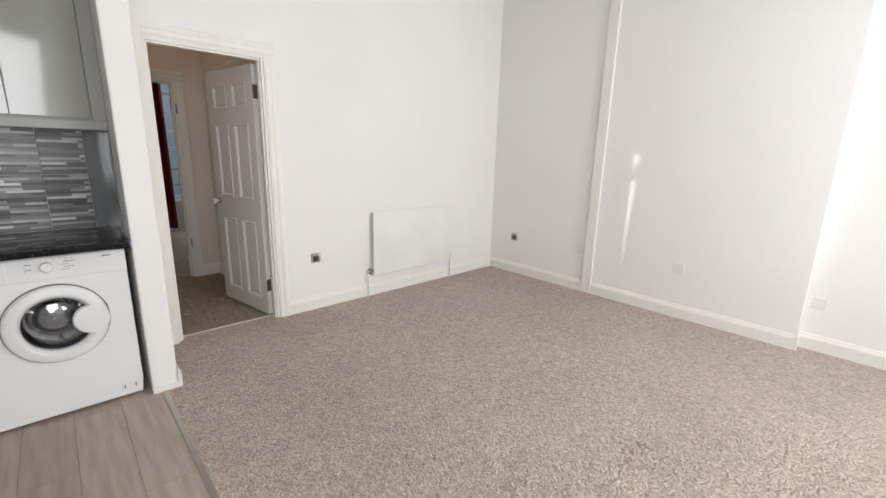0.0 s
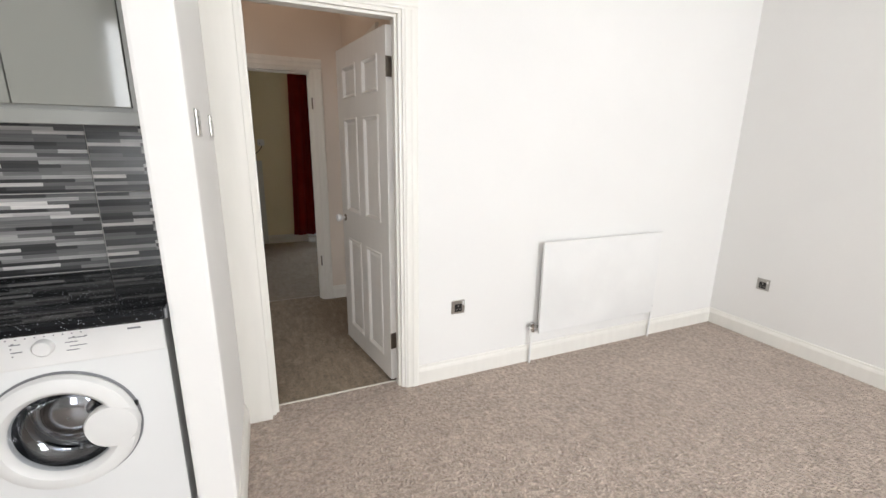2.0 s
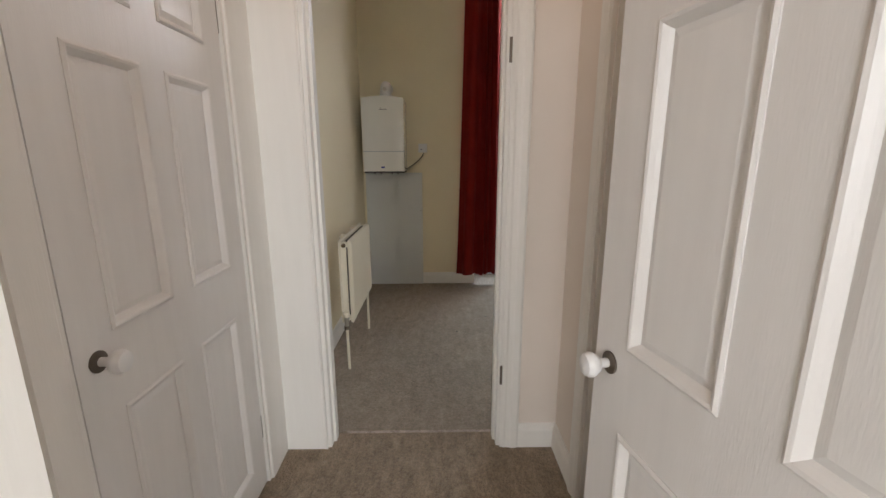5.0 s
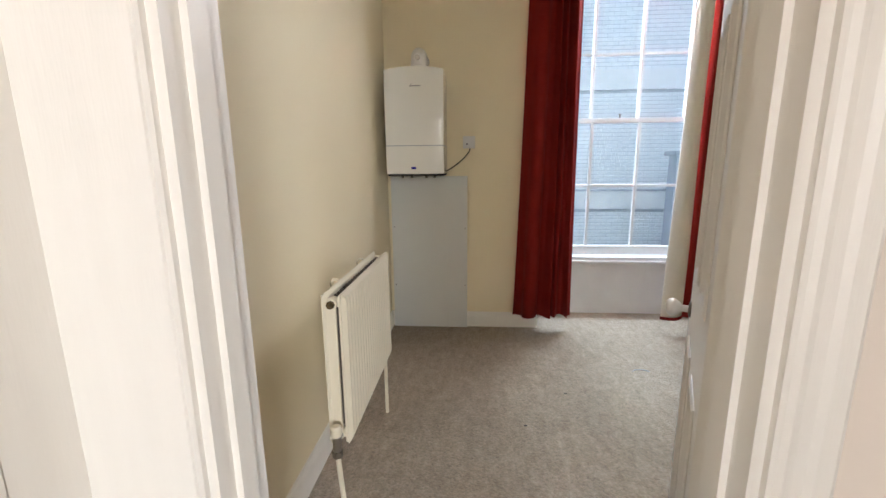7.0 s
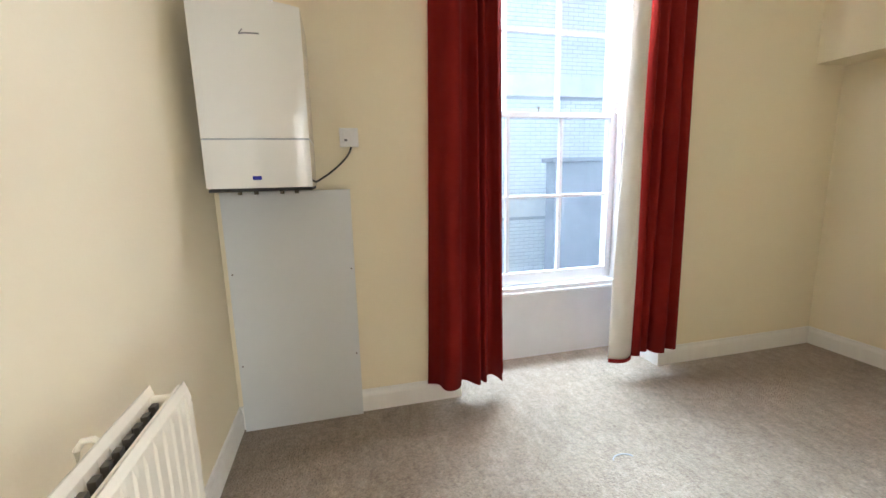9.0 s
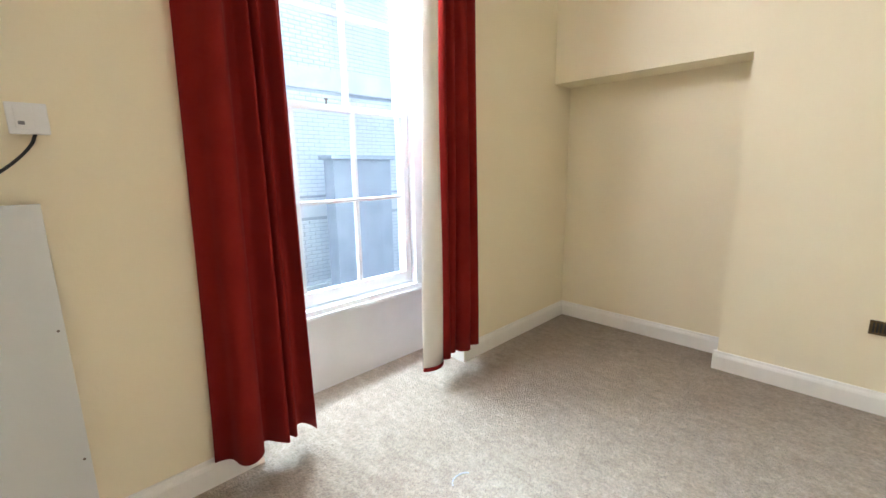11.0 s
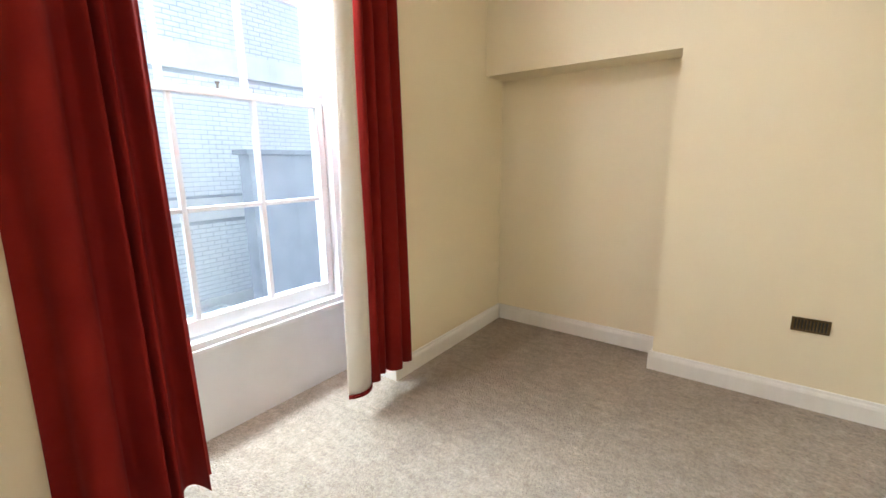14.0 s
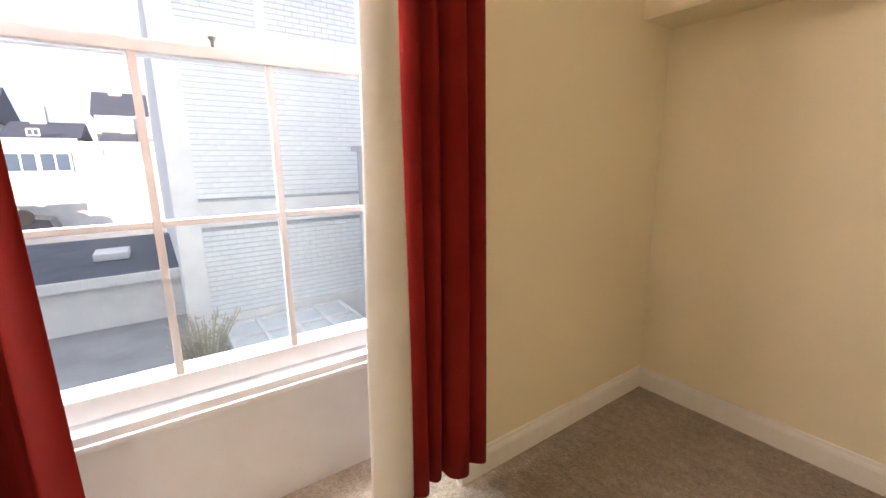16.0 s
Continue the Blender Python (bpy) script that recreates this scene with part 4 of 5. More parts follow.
part("upper_casing", casing(1.404, 1.880, 0.018), M_BOILER, bl, smooth=True)
part("seam", casing(1.398, 1.404, 0.0, 0.006), M_PIER, bl)
part("control_flap", casing(1.216, 1.398, 0.0), M_BOILER, bl, smooth=True)
part("base_tray", boxes((BX0 + 0.004, BX1 - 0.004, BYF + 0.012, 7.93, 1.202, 1.215)), M_SHADOWGAP, bl)
part("display", boxes((0.690, 0.722, BYF - 0.0155, BYF - 0.008, 1.247, 1.262), bevel=0.002), M_BLUE, bl, "small blue display window")
lg = boxes((0.715, 0.760, BYF - 0.0135, BYF - 0.008, 1.775, 1.780))
swept(lg, [(0, 0), (0.004, 0), (0.004, 0.004), (0, 0.004)], (0.690, BYF - 0.013, 1.772), (0.704, BYF - 0.0125, 1.788), (0, -1, 0))
swept(lg, [(0, 0), (0.004, 0), (0.004, 0.004), (0, 0.004)], (0.690, BYF - 0.013, 1.772), (0.716, BYF - 0.0135, 1.775), (0, -1, 0))
part("badge", lg, M_PRINT, bl, "dark badge mark")
ft = turned(bmesh.new(), [(0.062, 0), (0.062, 0.022), (0.052, 0.030), (0.052, 0.060)], (0.735, 7.70, 1.893), (0, 0, 1), 32)
part("flue_turret", ft, M_PLASTIC, bl, smooth=True)
el = bmesh.new()
tube(el, [(0.735, 7.70, 1.945), (0.735, 7.702, 1.965), (0.735, 7.712, 1.985), (0.735, 7.735, 1.998), (0.735, 7.77, 2.002), (0.735, 7.934, 2.004)], 0.050, 24)
part("flue_elbow", el, M_PLASTIC, bl, smooth=True)
part("flue_test_point", rod(bmesh.new(), (0.735, 7.652, 1.965), (0.735, 7.630, 1.965), 0.017, 16), M_NICKEL, bl, smooth=True)
for x in (0.60, 0.665, 0.77, 0.83):
    part("pipe_stub", rod(bmesh.new(), (x, 7.75, 1.185), (x, 7.75, 1.204), 0.009), M_DARKSTEEL, bl)

bd = thing("boxing_panel", (0.77, 7.91, 0), "white melamine panel boxing in pipes below the boiler", "panel")
part("board", boxes((0.482, 1.062, 7.893, 7.911, 0.002, 1.193), bevel=0.0015), M_BOARD, bd)
part("side_batten", boxes((0.490, 0.515, 7.911, 7.934, 0.0, 1.19), (1.035, 1.058, 7.911, 7.934, 0.0, 1.19)), M_BOARD, bd)
for x, z in ((0.50, 0.81), (1.045, 0.80), (1.045, 0.35), (0.50, 0.35)):
    part("screw", rod(bmesh.new(), (x, 7.894, z), (x, 7.891, z), 0.004, 10), M_DARKSTEEL, bd)

sp = plate("fused_spur", (1.072, 7.9105, 1.437), (0, -1), "white plastic fused spur outlet beside the boiler", "socket", M_PLASTIC, wide=0.088, high=0.088)
part("back_box", boxes((-0.043, 0.043, -0.001, 0.0235, -0.043, 0.043), bevel=0.004), M_PLASTIC, sp, local=True)
part("fuse_cover", boxes((-0.028, 0.012, -0.012, -0.006, -0.030, 0.034), bevel=0.002), M_PLASTIC, sp, local=True)
part("fuse_holder", boxes((-0.022, -0.008, -0.0135, -0.011, -0.018, -0.008)), M_PRINT, sp, local=True)
cb = bmesh.new()
tube(cb, [(1.085 - 0.20 * s - 0.0, 7.915 - 0.05 * math.sin(math.pi * min(1, s * 0.9)), 1.405 - 0.185 * (s ** 0.62) - 0.02 * s * (1 - s)) for s in [k / 16 for k in range(17)]], 0.0045)
single("power_cable", cb, M_BLACK, "black flex hanging from the spur to the boiler", "cable", smooth=True)

# double radiator on the left wall
r2 = thing("radiator", (0.63, 6.32, 0.3), "cream double-panel radiator with pressed ribs standing off the wall", "radiator")


def ribbed_panel(x_face, thick, y0, y1, z0, z1, pitch=0.034):
    """A pressed steel panel with upright ribs on the room side."""
    bm = bmesh.new()
    ys, xs = [y0, y0 + 0.012], [x_face - thick, x_face]
    y = y0 + 0.012
    while y + pitch < y1 - 0.01:
        ys += [y + 0.004, y + 0.009, y + pitch - 0.009, y + pitch - 0.004]
        xs += [x_face, x_face - 0.0026, x_face - 0.0026, x_face]
        y += pitch
    ys += [y1 - 0.012, y1]
    xs += [x_face, x_face - thick]
    levels = [(z0, thick * 0.9), (z0 + 0.012, 0.004), (z0 + 0.03, 0), (z1 - 0.03, 0), (z1 - 0.012, 0.004), (z1, thick * 0.9)]
    grid = []
    for z, back in levels:
        flat = back > 0
        grid.append([bm.verts.new((max(min(x, x_face) - back if not flat else x_face - back if i not in (0, len(xs) - 1) else x_face - thick, x_face - thick), yy, z)) for i, (x, yy) in enumerate(zip(xs, ys))])
    for a, b in zip(grid, grid[1:]):
        for k in range(len(a) - 1):
            bm.faces.new((a[k], a[k + 1], b[k + 1], b[k]))
    back = [bm.verts.new((x_face - thick - 0.001, yy, z)) for yy, z in ((y0, z0), (y1, z0), (y1, z1), (y0, z1))]
    bm.faces.new(back)
    return bm


RY0, RY1, RZ0, RZ1 = 5.975, 6.665, 0.347, 0.868
part("front_panel", ribbed_panel(0.706, 0.014, RY0, RY1, RZ0, RZ1), M_RADCREAM, r2)
part("rear_panel", ribbed_panel(0.648, 0.014, RY0, RY1, RZ0, RZ1), M_RADCREAM, r2)
for x0, x1 in ((0.682, 0.692), (0.627, 0.636)):
    part("panel_back", boxes((x0, x1, RY0 + 0.004, RY1 - 0.004, RZ0 + 0.004, RZ1 - 0.004), bevel=0.002), M_RADCREAM, r2)
# fins coloured dark for the shade between the two panels
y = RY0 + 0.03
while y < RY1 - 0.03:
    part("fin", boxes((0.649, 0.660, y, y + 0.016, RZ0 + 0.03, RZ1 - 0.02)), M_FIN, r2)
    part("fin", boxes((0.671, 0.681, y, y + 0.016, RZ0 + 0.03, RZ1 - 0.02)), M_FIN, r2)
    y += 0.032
for yy in (RY0 + 0.022, RY1 - 0.022):
    for zz in (RZ0 + 0.03, RZ1 - 0.03):
        part("header_pipe", rod(bmesh.new(), (0.634, yy, zz), (0.698, yy, zz), 0.016, 16), M_RADCREAM, r2, smooth=True)
for yy in (RY0 + 0.0, ):
    part("air_plug", rod(rod(bmesh.new(), (0.662, yy + 0.004, RZ1 - 0.03), (0.662, yy - 0.016, RZ1 - 0.03), 0.013, 8), (0.662, yy - 0.016, RZ1 - 0.03), (0.662, yy - 0.021, RZ1 - 0.03), 0.006, 8), M_BRASS, r2)
part("air_plug_seat", rod(bmesh.new(), (0.662, RY0 + 0.03, RZ1 - 0.03), (0.662, RY0 - 0.006, RZ1 - 0.03), 0.018, 16), M_RADCREAM, r2, smooth=True)
for yy in (RY0 + 0.006, RY1 - 0.018):
    part("end_channel", boxes((0.632, 0.672, yy, yy + 0.012, RZ0 + 0.012, RZ1 - 0.045), bevel=0.003), M_RADCREAM, r2)
for yy in (6.16, 6.50):
    hk = bmesh.new()
    tube(hk, [(0.632, yy, RZ1 - 0.012), (0.622, yy, RZ1 - 0.001), (0.608, yy, RZ1 - 0.002), (0.598, yy, RZ1 - 0.016), (0.596, yy, RZ1 - 0.06), (0.604, yy, RZ1 - 0.085), (0.632, yy, RZ1 - 0.09)], 0.005)
    part("bracket", hk, M_RADCREAM, r2, smooth=True)
vv = rod(bmesh.new(), (0.662, RY0 + 0.02, RZ0 + 0.03), (0.662, RY0 - 0.03, RZ0 + 0.03), 0.011)
rod(vv, (0.662, RY0 - 0.03, RZ0 - 0.02), (0.662, RY0 - 0.03, RZ0 + 0.055), 0.014)
part("valve", vv, M_NICKEL, r2, "worn metal radiator valve", smooth=True)
vc = turned(bmesh.new(), [(0.016, 0), (0.019, 0.006), (0.019, 0.030), (0.013, 0.036)], (0.662, RY0 - 0.03, RZ0 + 0.05), (0, 0, 1), 18)
part("valve_cap", vc, M_RADCREAM, r2, smooth=True)
part("valve_nut", rod(bmesh.new(), (0.662, RY0 - 0.03, RZ0 - 0.026), (0.662, RY0 - 0.03, RZ0 - 0.004), 0.017, 6), M_DARKSTEEL, r2)
part("pipe", rod(bmesh.new(), (0.640, RY0 + 0.075, 0.0), (0.662, RY0 - 0.03, RZ0 - 0.02), 0.009, 12), M_RADCREAM, r2, smooth=True)
part("pipe", tube(bmesh.new(), [(0.662, RY1 - 0.02, RZ0 + 0.03), (0.662, RY1 + 0.03, RZ0 + 0.03), (0.662, RY1 + 0.035, RZ0), (0.662, RY1 + 0.035, 0.0)], 0.009), M_RADCREAM, r2, smooth=True)
part("lockshield", rod(bmesh.new(), (0.662, RY1 + 0.034, RZ0 - 0.005), (0.662, RY1 + 0.034, RZ0 + 0.065), 0.015), M_RADCREAM, r2, smooth=True)


# curtains
def curtain_sheet(x_bot, x_top, z0, z1, y, folds, depth, seed, rows=14, cols=160, hem=0.006, widths=None):
    """A hanging cloth: folds deepen and spread towards the hem."""
    rnd = random.Random(seed)
    ph = [rnd.uniform(0, math.tau) for _ in range(4)]
    wid = widths or [rnd.uniform(0.6, 1.5) for _ in range(folds)]
    edges = [0]
    for w in wid:
        edges.append(edges[-1] + w)
    edges = [e / edges[-1] for e in edges]
    amp = [min(1.2, 0.45 + 0.5 * w) for w in wid]

    def fold(u):
        for k in range(folds):
            if u <= edges[k + 1] + 1e-9:
                v = (u - edges[k]) / (edges[k + 1] - edges[k])
                return amp[k] * ((0.5 - 0.5 * math.cos(math.tau * v)) ** 1.1 + 0.05 * math.sin(math.tau * 2 * v + ph[k % 4]) * math.sin(math.pi * v)), k
        return 0, folds - 1

    bm = bmesh.new()
    grid = []
    for r in range(rows + 1):
        h = r / rows
        s = 1 - h
        line = []
        for c in range(cols + 1):
            u = c / cols
            uu = min(1, max(0, u + (0.05 * math.sin(2.6 * h + 4 * u + ph[0]) * h * (1 - u) * u * 4)))
            f, k = fold(uu)
            x0 = x_bot[0] + (x_top[0] - x_bot[0]) * h ** 0.8
            x1 = x_bot[1] + (x_top[1] - x_bot[1]) * h ** 0.8
            x = x0 + (x1 - x0) * u + 0.016 * s * math.sin(math.tau * folds * u + ph[1])
            yy = y - depth * (0.55 + 0.45 * s) * f + 0.008 * math.sin(3 * h + 6 * u + ph[2])
            z = z0 + (z1 - z0) * h + (hem * math.sin(math.tau * folds * 0.5 * u + ph[3]) + hem * f) * s ** 3
            line.append(bm.verts.new((x, yy, z)))
        grid.append(line)
    for a, b in zip(grid, grid[1:]):
        for c in range(cols):
            bm.faces.new((a[c], a[c + 1], b[c + 1], b[c]))
    return bm


def thicken(ob, t):
    md = ob.modifiers.new("thickness", "SOLIDIFY")
    md.thickness, md.offset = t, 0
    return ob


cl = thing("curtain", (1.64, 7.86, 0.12), "long dark red curtain hanging in deep folds beside the window", "curtain", "bedroom curtains")
thicken(part("cloth", curtain_sheet((1.424, 1.868), (1.49, 1.845), 0.118, 2.82, 7.90, 4, 0.115, 8, widths=(1.9, 0.65, 0.55, 0.9)), M_CURTAIN, cl, smooth=True), 0.003)
cr = thing("curtain", (2.86, 7.86, 0.12), "long dark red curtain with cream lining turned outwards", "curtain", "bedroom curtains")
thicken(part("cloth", curtain_sheet((2.665, 3.012), (2.68, 3.03), 0.135, 2.82, 7.90, 4, 0.075, 11, widths=(0.9, 0.5, 1.1, 0.7)), M_CURTAIN, cr, smooth=True), 0.003)
ln = bmesh.new()
rows, cols = 14, 24
grid = []
for r in range(rows + 1):
    h = r / rows
    line = []
    for c in range(cols + 1):
        u = c / cols
        x = (2.535 + 0.055 * h) + (2.682 - 2.535 - 0.055 * h) * u
        yy = 7.872 - 0.040 * math.sin(math.pi * u) ** 0.8 * (1 - 0.5 * h) - 0.015 * u + 0.006 * math.sin(9 * h + 3 * u)
        z = 0.130 + (2.82 - 0.130) * h - 0.02 * (1 - h) ** 6 * (1 - u)
        line.append(ln.verts.new((x, yy, z)))
    grid.append(line)
for a, b in zip(grid, grid[1:]):
    for c in range(cols):
        ln.faces.new((a[c], a[c + 1], b[c + 1], b[c]))
thicken(part("lining", ln, M_LINING, cr, "cream lining cloth", smooth=True), 0.003)
hm = bmesh.new()
for k in range(12):
    u0, u1 = k / 12, (k + 1) / 12
    q = []
    for u, dz in ((u0, 0), (u1, 0), (u1, 0.022), (u0, 0.022)):
        x = 2.533 + 0.150 * u
        q.append(hm.verts.new((x, 7.868 - 0.042 * math.sin(math.pi * u) ** 0.8 - 0.015 * u, 0.106 + 0.016 * u + dz)))
    hm.faces.new(q)
thicken(part("hem", hm, M_CURTAIN, cr, smooth=True), 0.005)
tr = thing("curtain_track", (2.28, 7.87, 2.80), "white plastic curtain track above the window", "curtain track")
part("rail", boxes((1.40, 3.16, 7.862, 7.885, 2.815, 2.840), bevel=0.003), M_PLASTIC, tr)
for x in (1.5, 2.28, 3.05):
    part("bracket", boxes((x - 0.012, x + 0.012, 7.885, 7.937, 2.82, 2.85)), M_PLASTIC, tr)

# a ruck in the bedroom carpet
cr2 = bmesh.new()
rings = []
for k in range(25):
    u = k / 24
    y = 5.75 + 1.15 * u
    x = 0.852 - 0.018 * u + 0.006 * math.sin(9 * u)
    h = 0.007 * math.sin(math.pi * u) ** 0.6 + 0.0004
    rings.append([cr2.verts.new((x + dx, y, z)) for dx, z in ((-0.022, -0.001), (-0.010, h * 0.6), (0.0, h), (0.010, h * 0.6), (0.022, -0.001))])
for a, b in zip(rings, rings[1:]):
    for k in range(4):
        cr2.faces.new((a[k], a[k + 1], b[k + 1], b[k]))
single("carpet_ruck", cr2, M_CARPET_BED, kind="structure", smooth=True)

# pressed dents in the living room carpet
rnd = random.Random(12)
dents = bmesh.new()
for k in range(6):
    cx0, cy0 = 2.47 - 0.042 * k + rnd.uniform(-0.006, 0.006), 0.90 + rnd.uniform(-0.02, 0.02)
    ln0, turn = rnd.uniform(0.11, 0.17), -1.245 + rnd.uniform(-0.12, 0.12)
    rows = []
    for j in range(9):
        u = j / 8
        h = 0.012 * math.sin(math.pi * u) + 0.0004
        px, py = cx0 + (u - 0.5) * ln0 * math.cos(turn), cy0 + (u - 0.5) * ln0 * math.sin(turn)
        rows.append([dents.verts.new((px + d * math.sin(turn), py - d * math.cos(turn), z)) for d, z in ((-0.014, -0.001), (-0.006, h * 0.7), (0.001, h), (0.007, h * 0.6), (0.014, -0.001))])
    for a, b in zip(rows, rows[1:]):
        for j in range(4):
            dents.faces.new((a[j], a[j + 1], b[j + 1], b[j]))
single("carpet_dents", dents, M_CARPET, kind="structure", smooth=True)

# air vent on the breast
av = thing("air_vent", (XB, 5.995, 0.42), "aged brass louvred air vent low on the cream wall", "vent")
part("frame", boxes((XB - 0.006, XB, 5.918, 6.072, 0.418, 0.428), (XB - 0.006, XB, 5.918, 6.072, 0.481, 0.491), (XB - 0.006, XB, 5.918, 5.930, 0.428, 0.481), (XB - 0.006, XB, 6.060, 6.072, 0.428, 0.481)), M_BRASS, av)
part("backing", boxes((XB - 0.0015, XB - 0.0005, 5.93, 6.06, 0.428, 0.481)), M_SHADOWGAP, av)
for k in range(9):
    y = 5.938 + k * 0.0135
    part("slat", boxes((XB - 0.005, XB - 0.001, y, y + 0.006, 0.430, 0.479)), M_BRASS, av)
sf = bmesh.new()
tube(sf, [(2.15 + 0.05 * math.cos(a), 7.21 + 0.03 * math.sin(a), 0.003) for a in [0.2 + k * 0.25 for k in range(12)]], 0.003, 6)
single("string_scrap", sf, M_PIER, "curl of pale string lying on the carpet", "scrap")
for x, y in ((1.62, 6.93), (1.36, 6.62)):
    single("lint_scrap", boxes((x, x + 0.016, y, y + 0.006, 0.0, 0.003)), M_BLACK, "dark fleck of lint on the carpet", "scrap")

# ---------------------------------------------------------------- outside the window
structure("ground", M_GROUND, (-400, 400, 8.56, 900, -1.95, -1.6))
structure("wall_house_foot", M_RENDER, (-2.75, 4.9, 8.55, 8.6, -1.6, 0.46))

# facing building with white painted brick panels between smooth bands
fb = thing("brick_building", (4.5, 15, -1.6), "white painted brick building with smooth bands, across the yard", "building")
FX, FY = 2.27, 13.5
part("core", boxes((FX + 0.06, 12.5, FY + 0.06, 24, -1.6, 9.0)), M_MORTAR, fb)
part("corner_pilaster", boxes((FX, FX + 0.305, FY - 0.03, FY + 0.3, -1.6, 9.0), bevel=0.004), M_RENDER, fb)
for z0, z1 in ((-1.6, -0.95), (0.39, 0.755), (2.72, 3.09), (5.0, 5.3)):
    part("band", boxes((FX + 0.305, 12.5, FY - 0.012, FY + 0.07, z0, z1), bevel=0.004), M_RENDER, fb)
part("band_edge", boxes((FX + 0.305, 12.5, FY - 0.03, FY + 0.03, 0.755, 0.785)), M_PIER, fb)
part("side_wall_panel", boxes((FX + 0.04, FX + 0.058, FY + 0.3, 24, -1.6, 9.0)), M_BRICK, fb)

pr = thing("garden_pier", (5.1, 12.35, -1.6), "grey cement-rendered wall pier with a flat coping", "wall")
part("shaft", boxes((4.55, 5.7, 12.2, 12.5, -1.6, 1.43), bevel=0.01), M_PIER, pr)
part("coping", boxes((4.49, 5.76, 12.14, 12.56, 1.43, 1.50), bevel=0.008), M_PIER, pr)

gr = thing("glazed_lean_to", (3.6, 12.9, -1.6), "low lean-to roof of milky panels in a white grid of bars", "roof")
part("panel_sheet", boxes((2.68, 4.5, 12.2, 13.45, -1.14, -1.10)), M_POLY, gr)
part("side_wall", boxes((2.70, 4.48, 12.23, 13.44, -1.6, -1.14)), M_RENDER, gr)
for x in (2.68, 3.12, 3.57, 4.02, 4.46):
    part("bar", boxes((x, x + 0.05, 12.25, 13.40, -1.10, -1.065)), M_RENDER, gr)
for y in (12.2, 12.78, 13.40):
    part("bar", boxes((2.68, 4.51, y, y + 0.05, -1.10, -1.06)), M_RENDER, gr)

lo = thing("flat_roof_building", (0.5, 17.5, -1.6), "low white building with a dark felt flat roof and rooflight", "building")
part("wall", boxes((-6, 2.35, 16.0, 21.0, -1.6, -0.72)), M_RENDER, lo)
part("roof", boxes((-6.1, 2.4, 15.9, 21.1, -0.72, -0.66)), M_FELT, lo)
part("roof_edge", boxes((-6.1, 2.4, 15.82, 15.9, -0.80, -0.63)), M_RENDER, lo)
part("rooflight", boxes((0.9, 1.5, 17.6, 18.3, -0.66, -0.5), bevel=0.03), M_RENDER, lo)
part("parapet", boxes((-2.6, -2.2, 15.9, 21.1, -0.66, -0.40)), M_RENDER, lo)


def town_house(x0, x1, y, z_eave, z_ridge, label, windows):
    root = thing("house", ((x0 + x1) / 2, y + 4, -1.6), label, "house")
    part("wall", boxes((x0, x1, y, y + 8, -1.6, z_eave)), M_RENDER, root)
    rf = bmesh.new()
    swept(rf, [(0, 0), (4, z_ridge - z_eave), (8, 0)], (x0 - 0.2, y, z_eave), (x1 + 0.2, y, z_eave), (0, 1, 0))
    part("roof", rf, M_SLATE, root)
    part("chimney", boxes((x0 + 0.8, x0 + 1.6, y + 3.5, y + 4.5, z_ridge - 0.6, z_ridge + 1.0)), M_RENDER, root)
    for wx, wz, ww, wh in windows:
        wd = part("window", boxes((wx, wx + ww, y - 0.06, y + 0.02, wz, wz + wh)), M_SASH, root)
        part("pane", boxes((wx + 0.08, wx + ww / 2 - 0.04, y - 0.075, y - 0.055, wz + 0.08, wz + wh - 0.08), (wx + ww / 2 + 0.04, wx + ww - 0.08, y - 0.075, y - 0.055, wz + 0.08, wz + wh - 0.08)), M_FARGLASS, wd)
    return root


town_house(-7.5, 8.0, 32.0, 2.35, 2.45, "white rendered house with a long first-floor window", [(-5.2, 1.0, 1.1, 0.88), (-4.07, 1.0, 1.1, 0.88), (-2.94, 1.0, 1.1, 0.88), (-1.82, 1.0, 1.1, 0.88), (0.12, 1.72, 0.3, 0.3)])
town_house(-4.6, -1.3, 41.0, 2.9, 4.1, "white house with a steep slate roof behind the street", [(-3.5, 3.0, 0.6, 0.45)])
town_house(-0.5, 3.0, 44.0, 4.6, 6.6, "white house with a dark slate roof further off", [])
town_house(0.0, 1.5, 40.0, 2.7, 3.5, "white house with a low slate roof", [])
town_house(-14, -5.5, 44.0, 4.0, 6.5, "white house at the far end of the street", [(-9, 2.0, 1.0, 1.2)])

car = thing("parked_car", (-3.4, 30.6, -1.6), "dark parked car in front of a white house", "car")
bm = bmesh.new()
swept(bm, [(0, 0.25), (0.15, 0.7), (1.0, 0.85), (1.5, 1.35), (3.0, 1.35), (3.6, 0.9), (4.2, 0.8), (4.3, 0.3)], (0, 29.9, -1.6), (0, 31.5, -1.6), (-1, 0, 0))
bmesh.ops.translate(bm, vec=(-1.4, 0, 0), verts=bm.verts)
part("body", bm, M_CAR, car, smooth=True)
part("side_window", boxes((-4.2, -2.8, 29.88, 29.92, -0.15, 0.22)), M_FARGLASS, car)
for x in (-2.3, -4.8):
    part("wheel", rod(bmesh.new(), (x, 29.85, -0.74), (x, 30.1, -0.74), 0.31, 20), M_RUBBER, car)

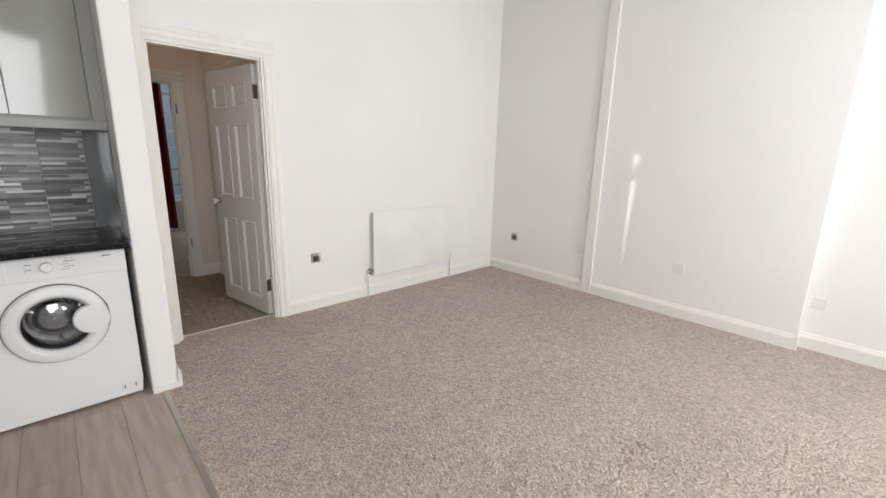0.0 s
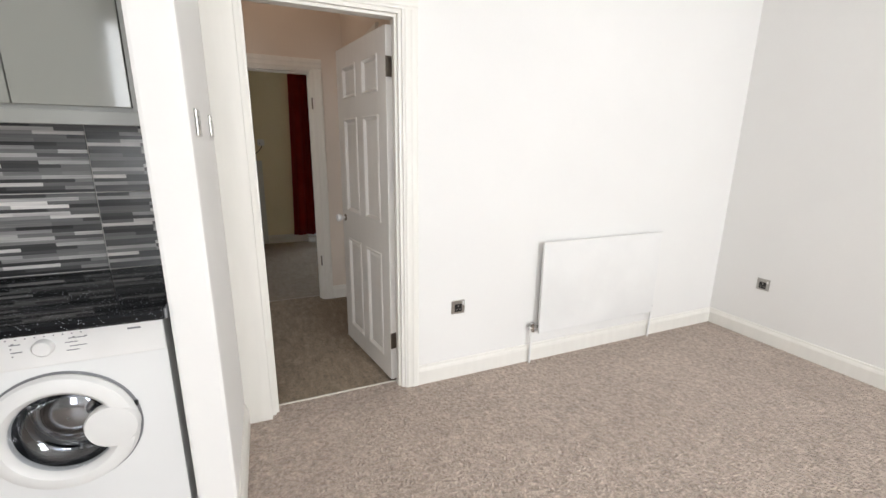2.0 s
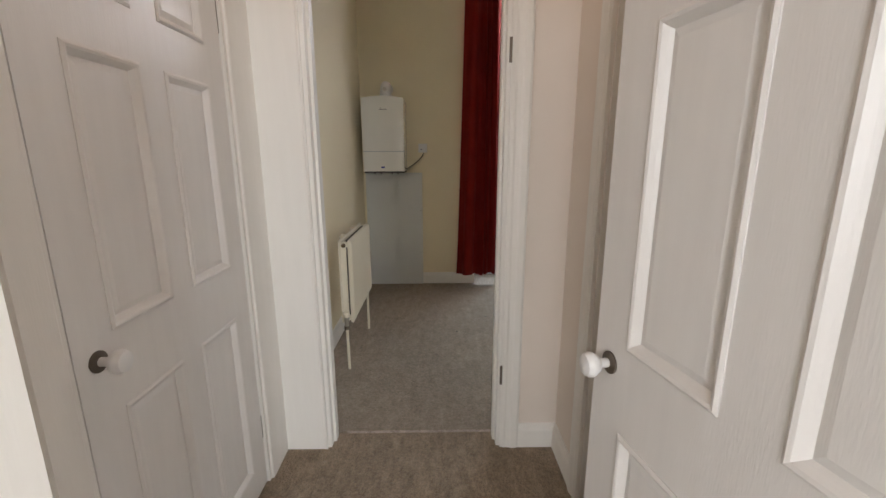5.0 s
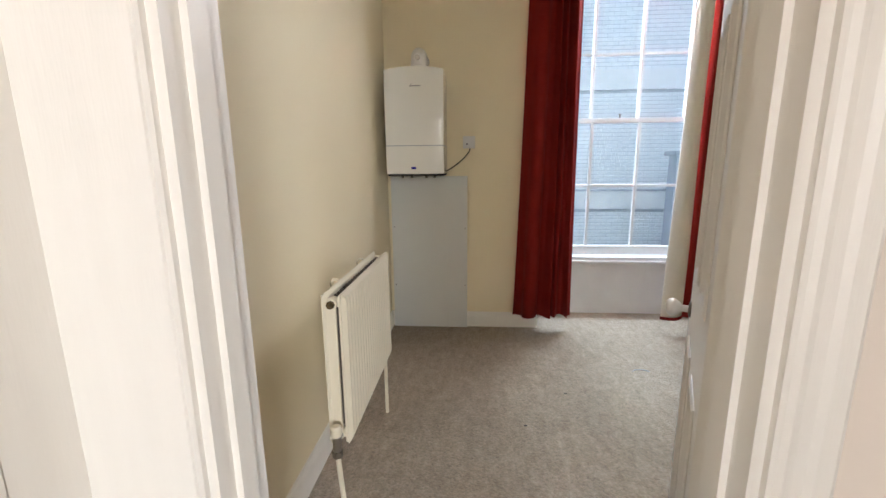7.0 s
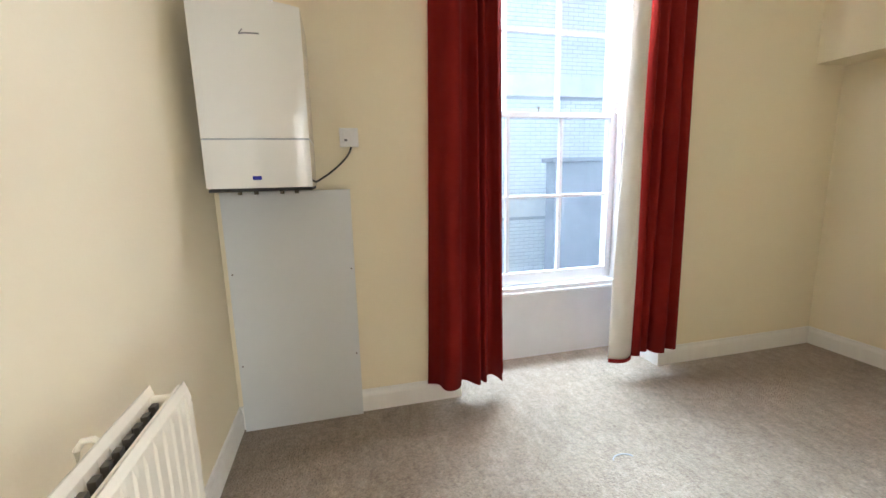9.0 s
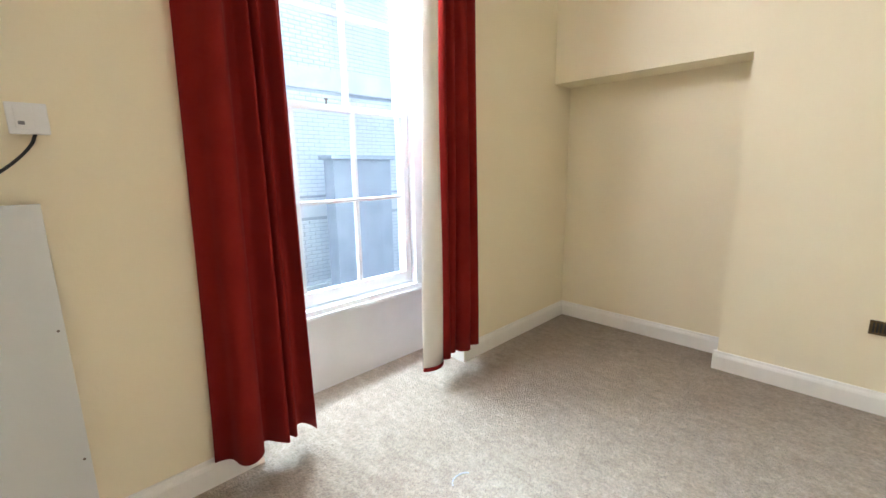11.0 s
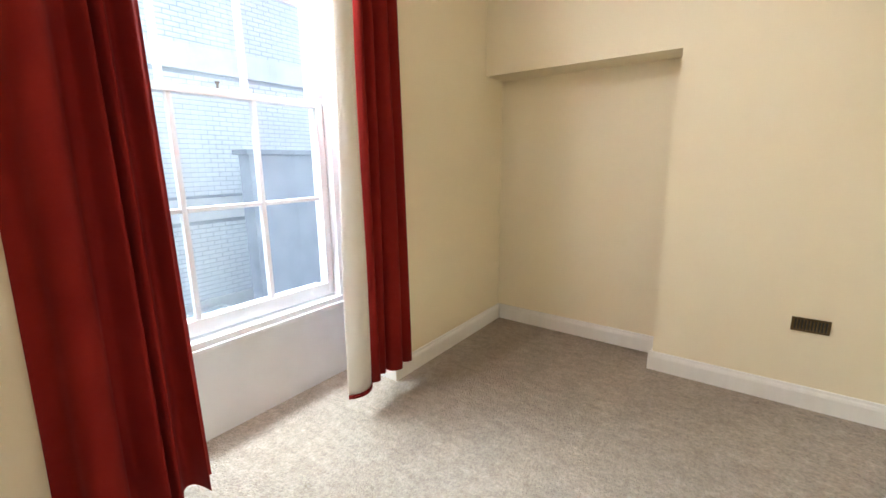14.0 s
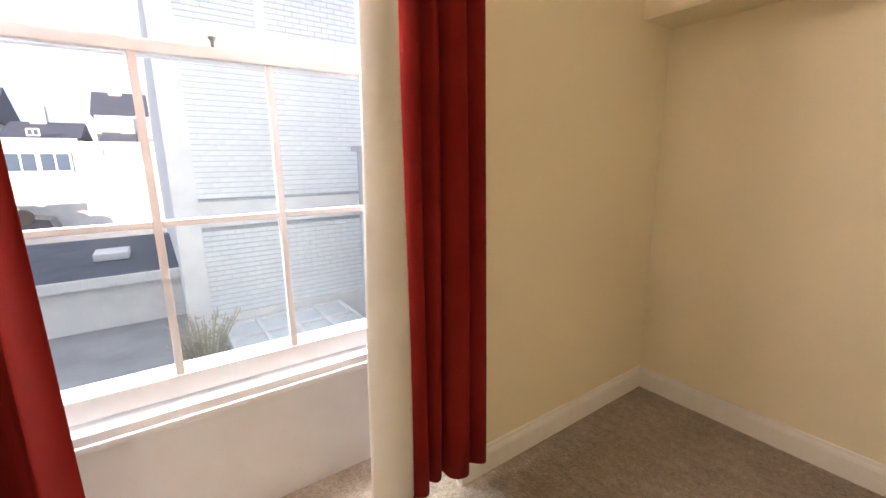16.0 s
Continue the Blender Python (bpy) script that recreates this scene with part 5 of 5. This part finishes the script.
# straggly shrub against the corner of the facing building
sh = thing("shrub", (2.38, 12.9, -1.6), "straggly dry shrub at the foot of the brick wall", "shrub")
rnd = random.Random(5)
st, lv = bmesh.new(), bmesh.new()
for k in range(70):
    a, rr = rnd.uniform(0, math.tau), rnd.uniform(0.1, 0.38)
    b = Vector((2.38 + 0.10 * math.cos(a), 12.9 + 0.10 * math.sin(a), -1.6))
    tip = Vector((2.38 + rr * math.cos(a) * 1.35, 12.9 + rr * math.sin(a) * 0.8, -1.6 + rnd.uniform(0.35, 0.95)))
    mid = (b + tip) / 2 + Vector((0, 0, 0.12))
    tube(st, [b, mid, tip], 0.006, 4)
    for j in range(10):
        p = mid.lerp(tip, rnd.uniform(0, 1)) + Vector([rnd.uniform(-0.06, 0.06) for _ in range(3)])
        q = Euler([rnd.uniform(0, 6) for _ in range(3)]).to_matrix()
        lv.faces.new([lv.verts.new(p + q @ Vector(v)) for v in ((-0.006, -0.03, 0), (0.006, -0.03, 0), (0.010, 0.0, 0.004), (0, 0.035, 0))])
part("stems", st, M_TWIG, sh)
part("leaves", lv, M_TWIG, sh)

# ---------------------------------------------------------------- pieces: tiles, planks, bricks
backing = structure("wall_tile_bed", M_GROUT, (-2.6, 0.665, 3.516, 3.535, 0.897, 1.52))
structure("trim_tile_strip", M_GREYTILE, (0.667, 0.7635, 3.512, 3.534, 0.897, 1.5))
structure("trim_nib_cladding", M_GREYTILE, (0.757, 0.7645, 3.22, 3.51, 0.898, 1.455))
TW, TH, G = 0.60, 0.297, 0.0035
tiles = {}
for col in range(6):
    for row in range(2):
        x1 = 0.47 - (col - 1) * TW
        x0 = x1 - TW
        x1 = min(x1, 0.665)
        z0 = 0.914 + row * 0.30 if row else 0.899
        z1 = 1.212 if row == 0 else 1.512
        key = (round(x1 - x0, 3), row)
        if key not in tiles:
            bm = boxes((G / 2, x1 - x0 - G / 2, -0.006, 0.0, G / 2, z1 - (1.214 if row else 0.899) - G / 2), bevel=0.001)
            tiles[key] = mesh_from("tile", bm, M_TILE)
        t = new("tile", tiles[key])
        t.parent = backing
        t.location = (x0, 3.516, 0.899 if row == 0 else 1.212)

lam = structure("floor_kitchen", M_SLAB, (-2.6, 0.83, -1.6, 3.53, -0.012, -0.009))
planks = {}
row = 0
x = 0.808
while x > -2.6:
    w = 0.192
    y = -1.6 - (row * 0.47) % 1.25
    while y < 3.53:
        a, b = max(y, -1.6), min(y + 1.25, 3.53)
        if b - a > 0.05:
            key = round(b - a, 3)
            if key not in planks:
                planks[key] = mesh_from("plank", boxes((0.0004, w - 0.0004, 0.0004, b - a - 0.0004, -0.009, -0.001), bevel=0.0006), M_LAMINATE)
            p = new("plank", planks[key])
            p.parent = lam
            p.location = (x - w, a, 0)
        y += 1.25
    x -= 0.1925
    row += 1
structure("trim_floor_bar", M_NICKEL, (0.806, 0.832, -1.6, 2.945, -0.008, 0.0045), bevel=0.003)

bmesh_unit = mesh_from("brick", boxes((0, 0.215, -0.012, 0.0, 0, 0.065), bevel=0.004), M_BRICK)
half_unit = mesh_from("brick", boxes((0, 0.1025, -0.012, 0.0, 0, 0.065), bevel=0.004), M_BRICK)
rest = bmesh.new()
rest_rows = []
count = 0
for z0, z1 in ((0.79, 2.72), (-0.95, 0.39), (3.09, 5.0)):
    z, course = z0 + 0.006, 0
    while z + 0.065 < z1:
        x = FX + 0.31
        first = course % 2
        while x < 8.2:
            unit = 0.1025 if first else 0.215
            first = 0
            if count < 300 and x < 4.6 and z0 < 2:
                b = new("brick", half_unit if unit < 0.2 else bmesh_unit)
                b.parent = fb
                b.matrix_parent_inverse = fb.matrix_basis.inverted()
                b.location = (x, FY + 0.062, z)
                count += 1
            else:
                rest_rows.append((x, x + unit, z, z + 0.065))
            x += unit + 0.0025
        z += 0.075
        course += 1
verts, faces = [], []
for x0, x1, z0, z1 in rest_rows:
    k = len(verts)
    for y, i in ((FY + 0.05, 0.004), (FY + 0.062, 0)):
        verts += [(x0 + i, y, z0 + i), (x1 - i, y, z0 + i), (x1 - i, y, z1 - i), (x0 + i, y, z1 - i)]
    faces += [(k, k + 1, k + 2, k + 3)] + [(k + j, k + 4 + j, k + 4 + (j + 1) % 4, k + (j + 1) % 4) for j in range(4)]
rest.free()
me = bpy.data.meshes.new("brickwork")
me.from_pydata(verts, [], faces)
me.materials.append(M_BRICK)
bw = new("brickwork", me)
bw.parent = fb
bw.matrix_parent_inverse = fb.matrix_basis.inverted()
bw["kind"] = "stuff"
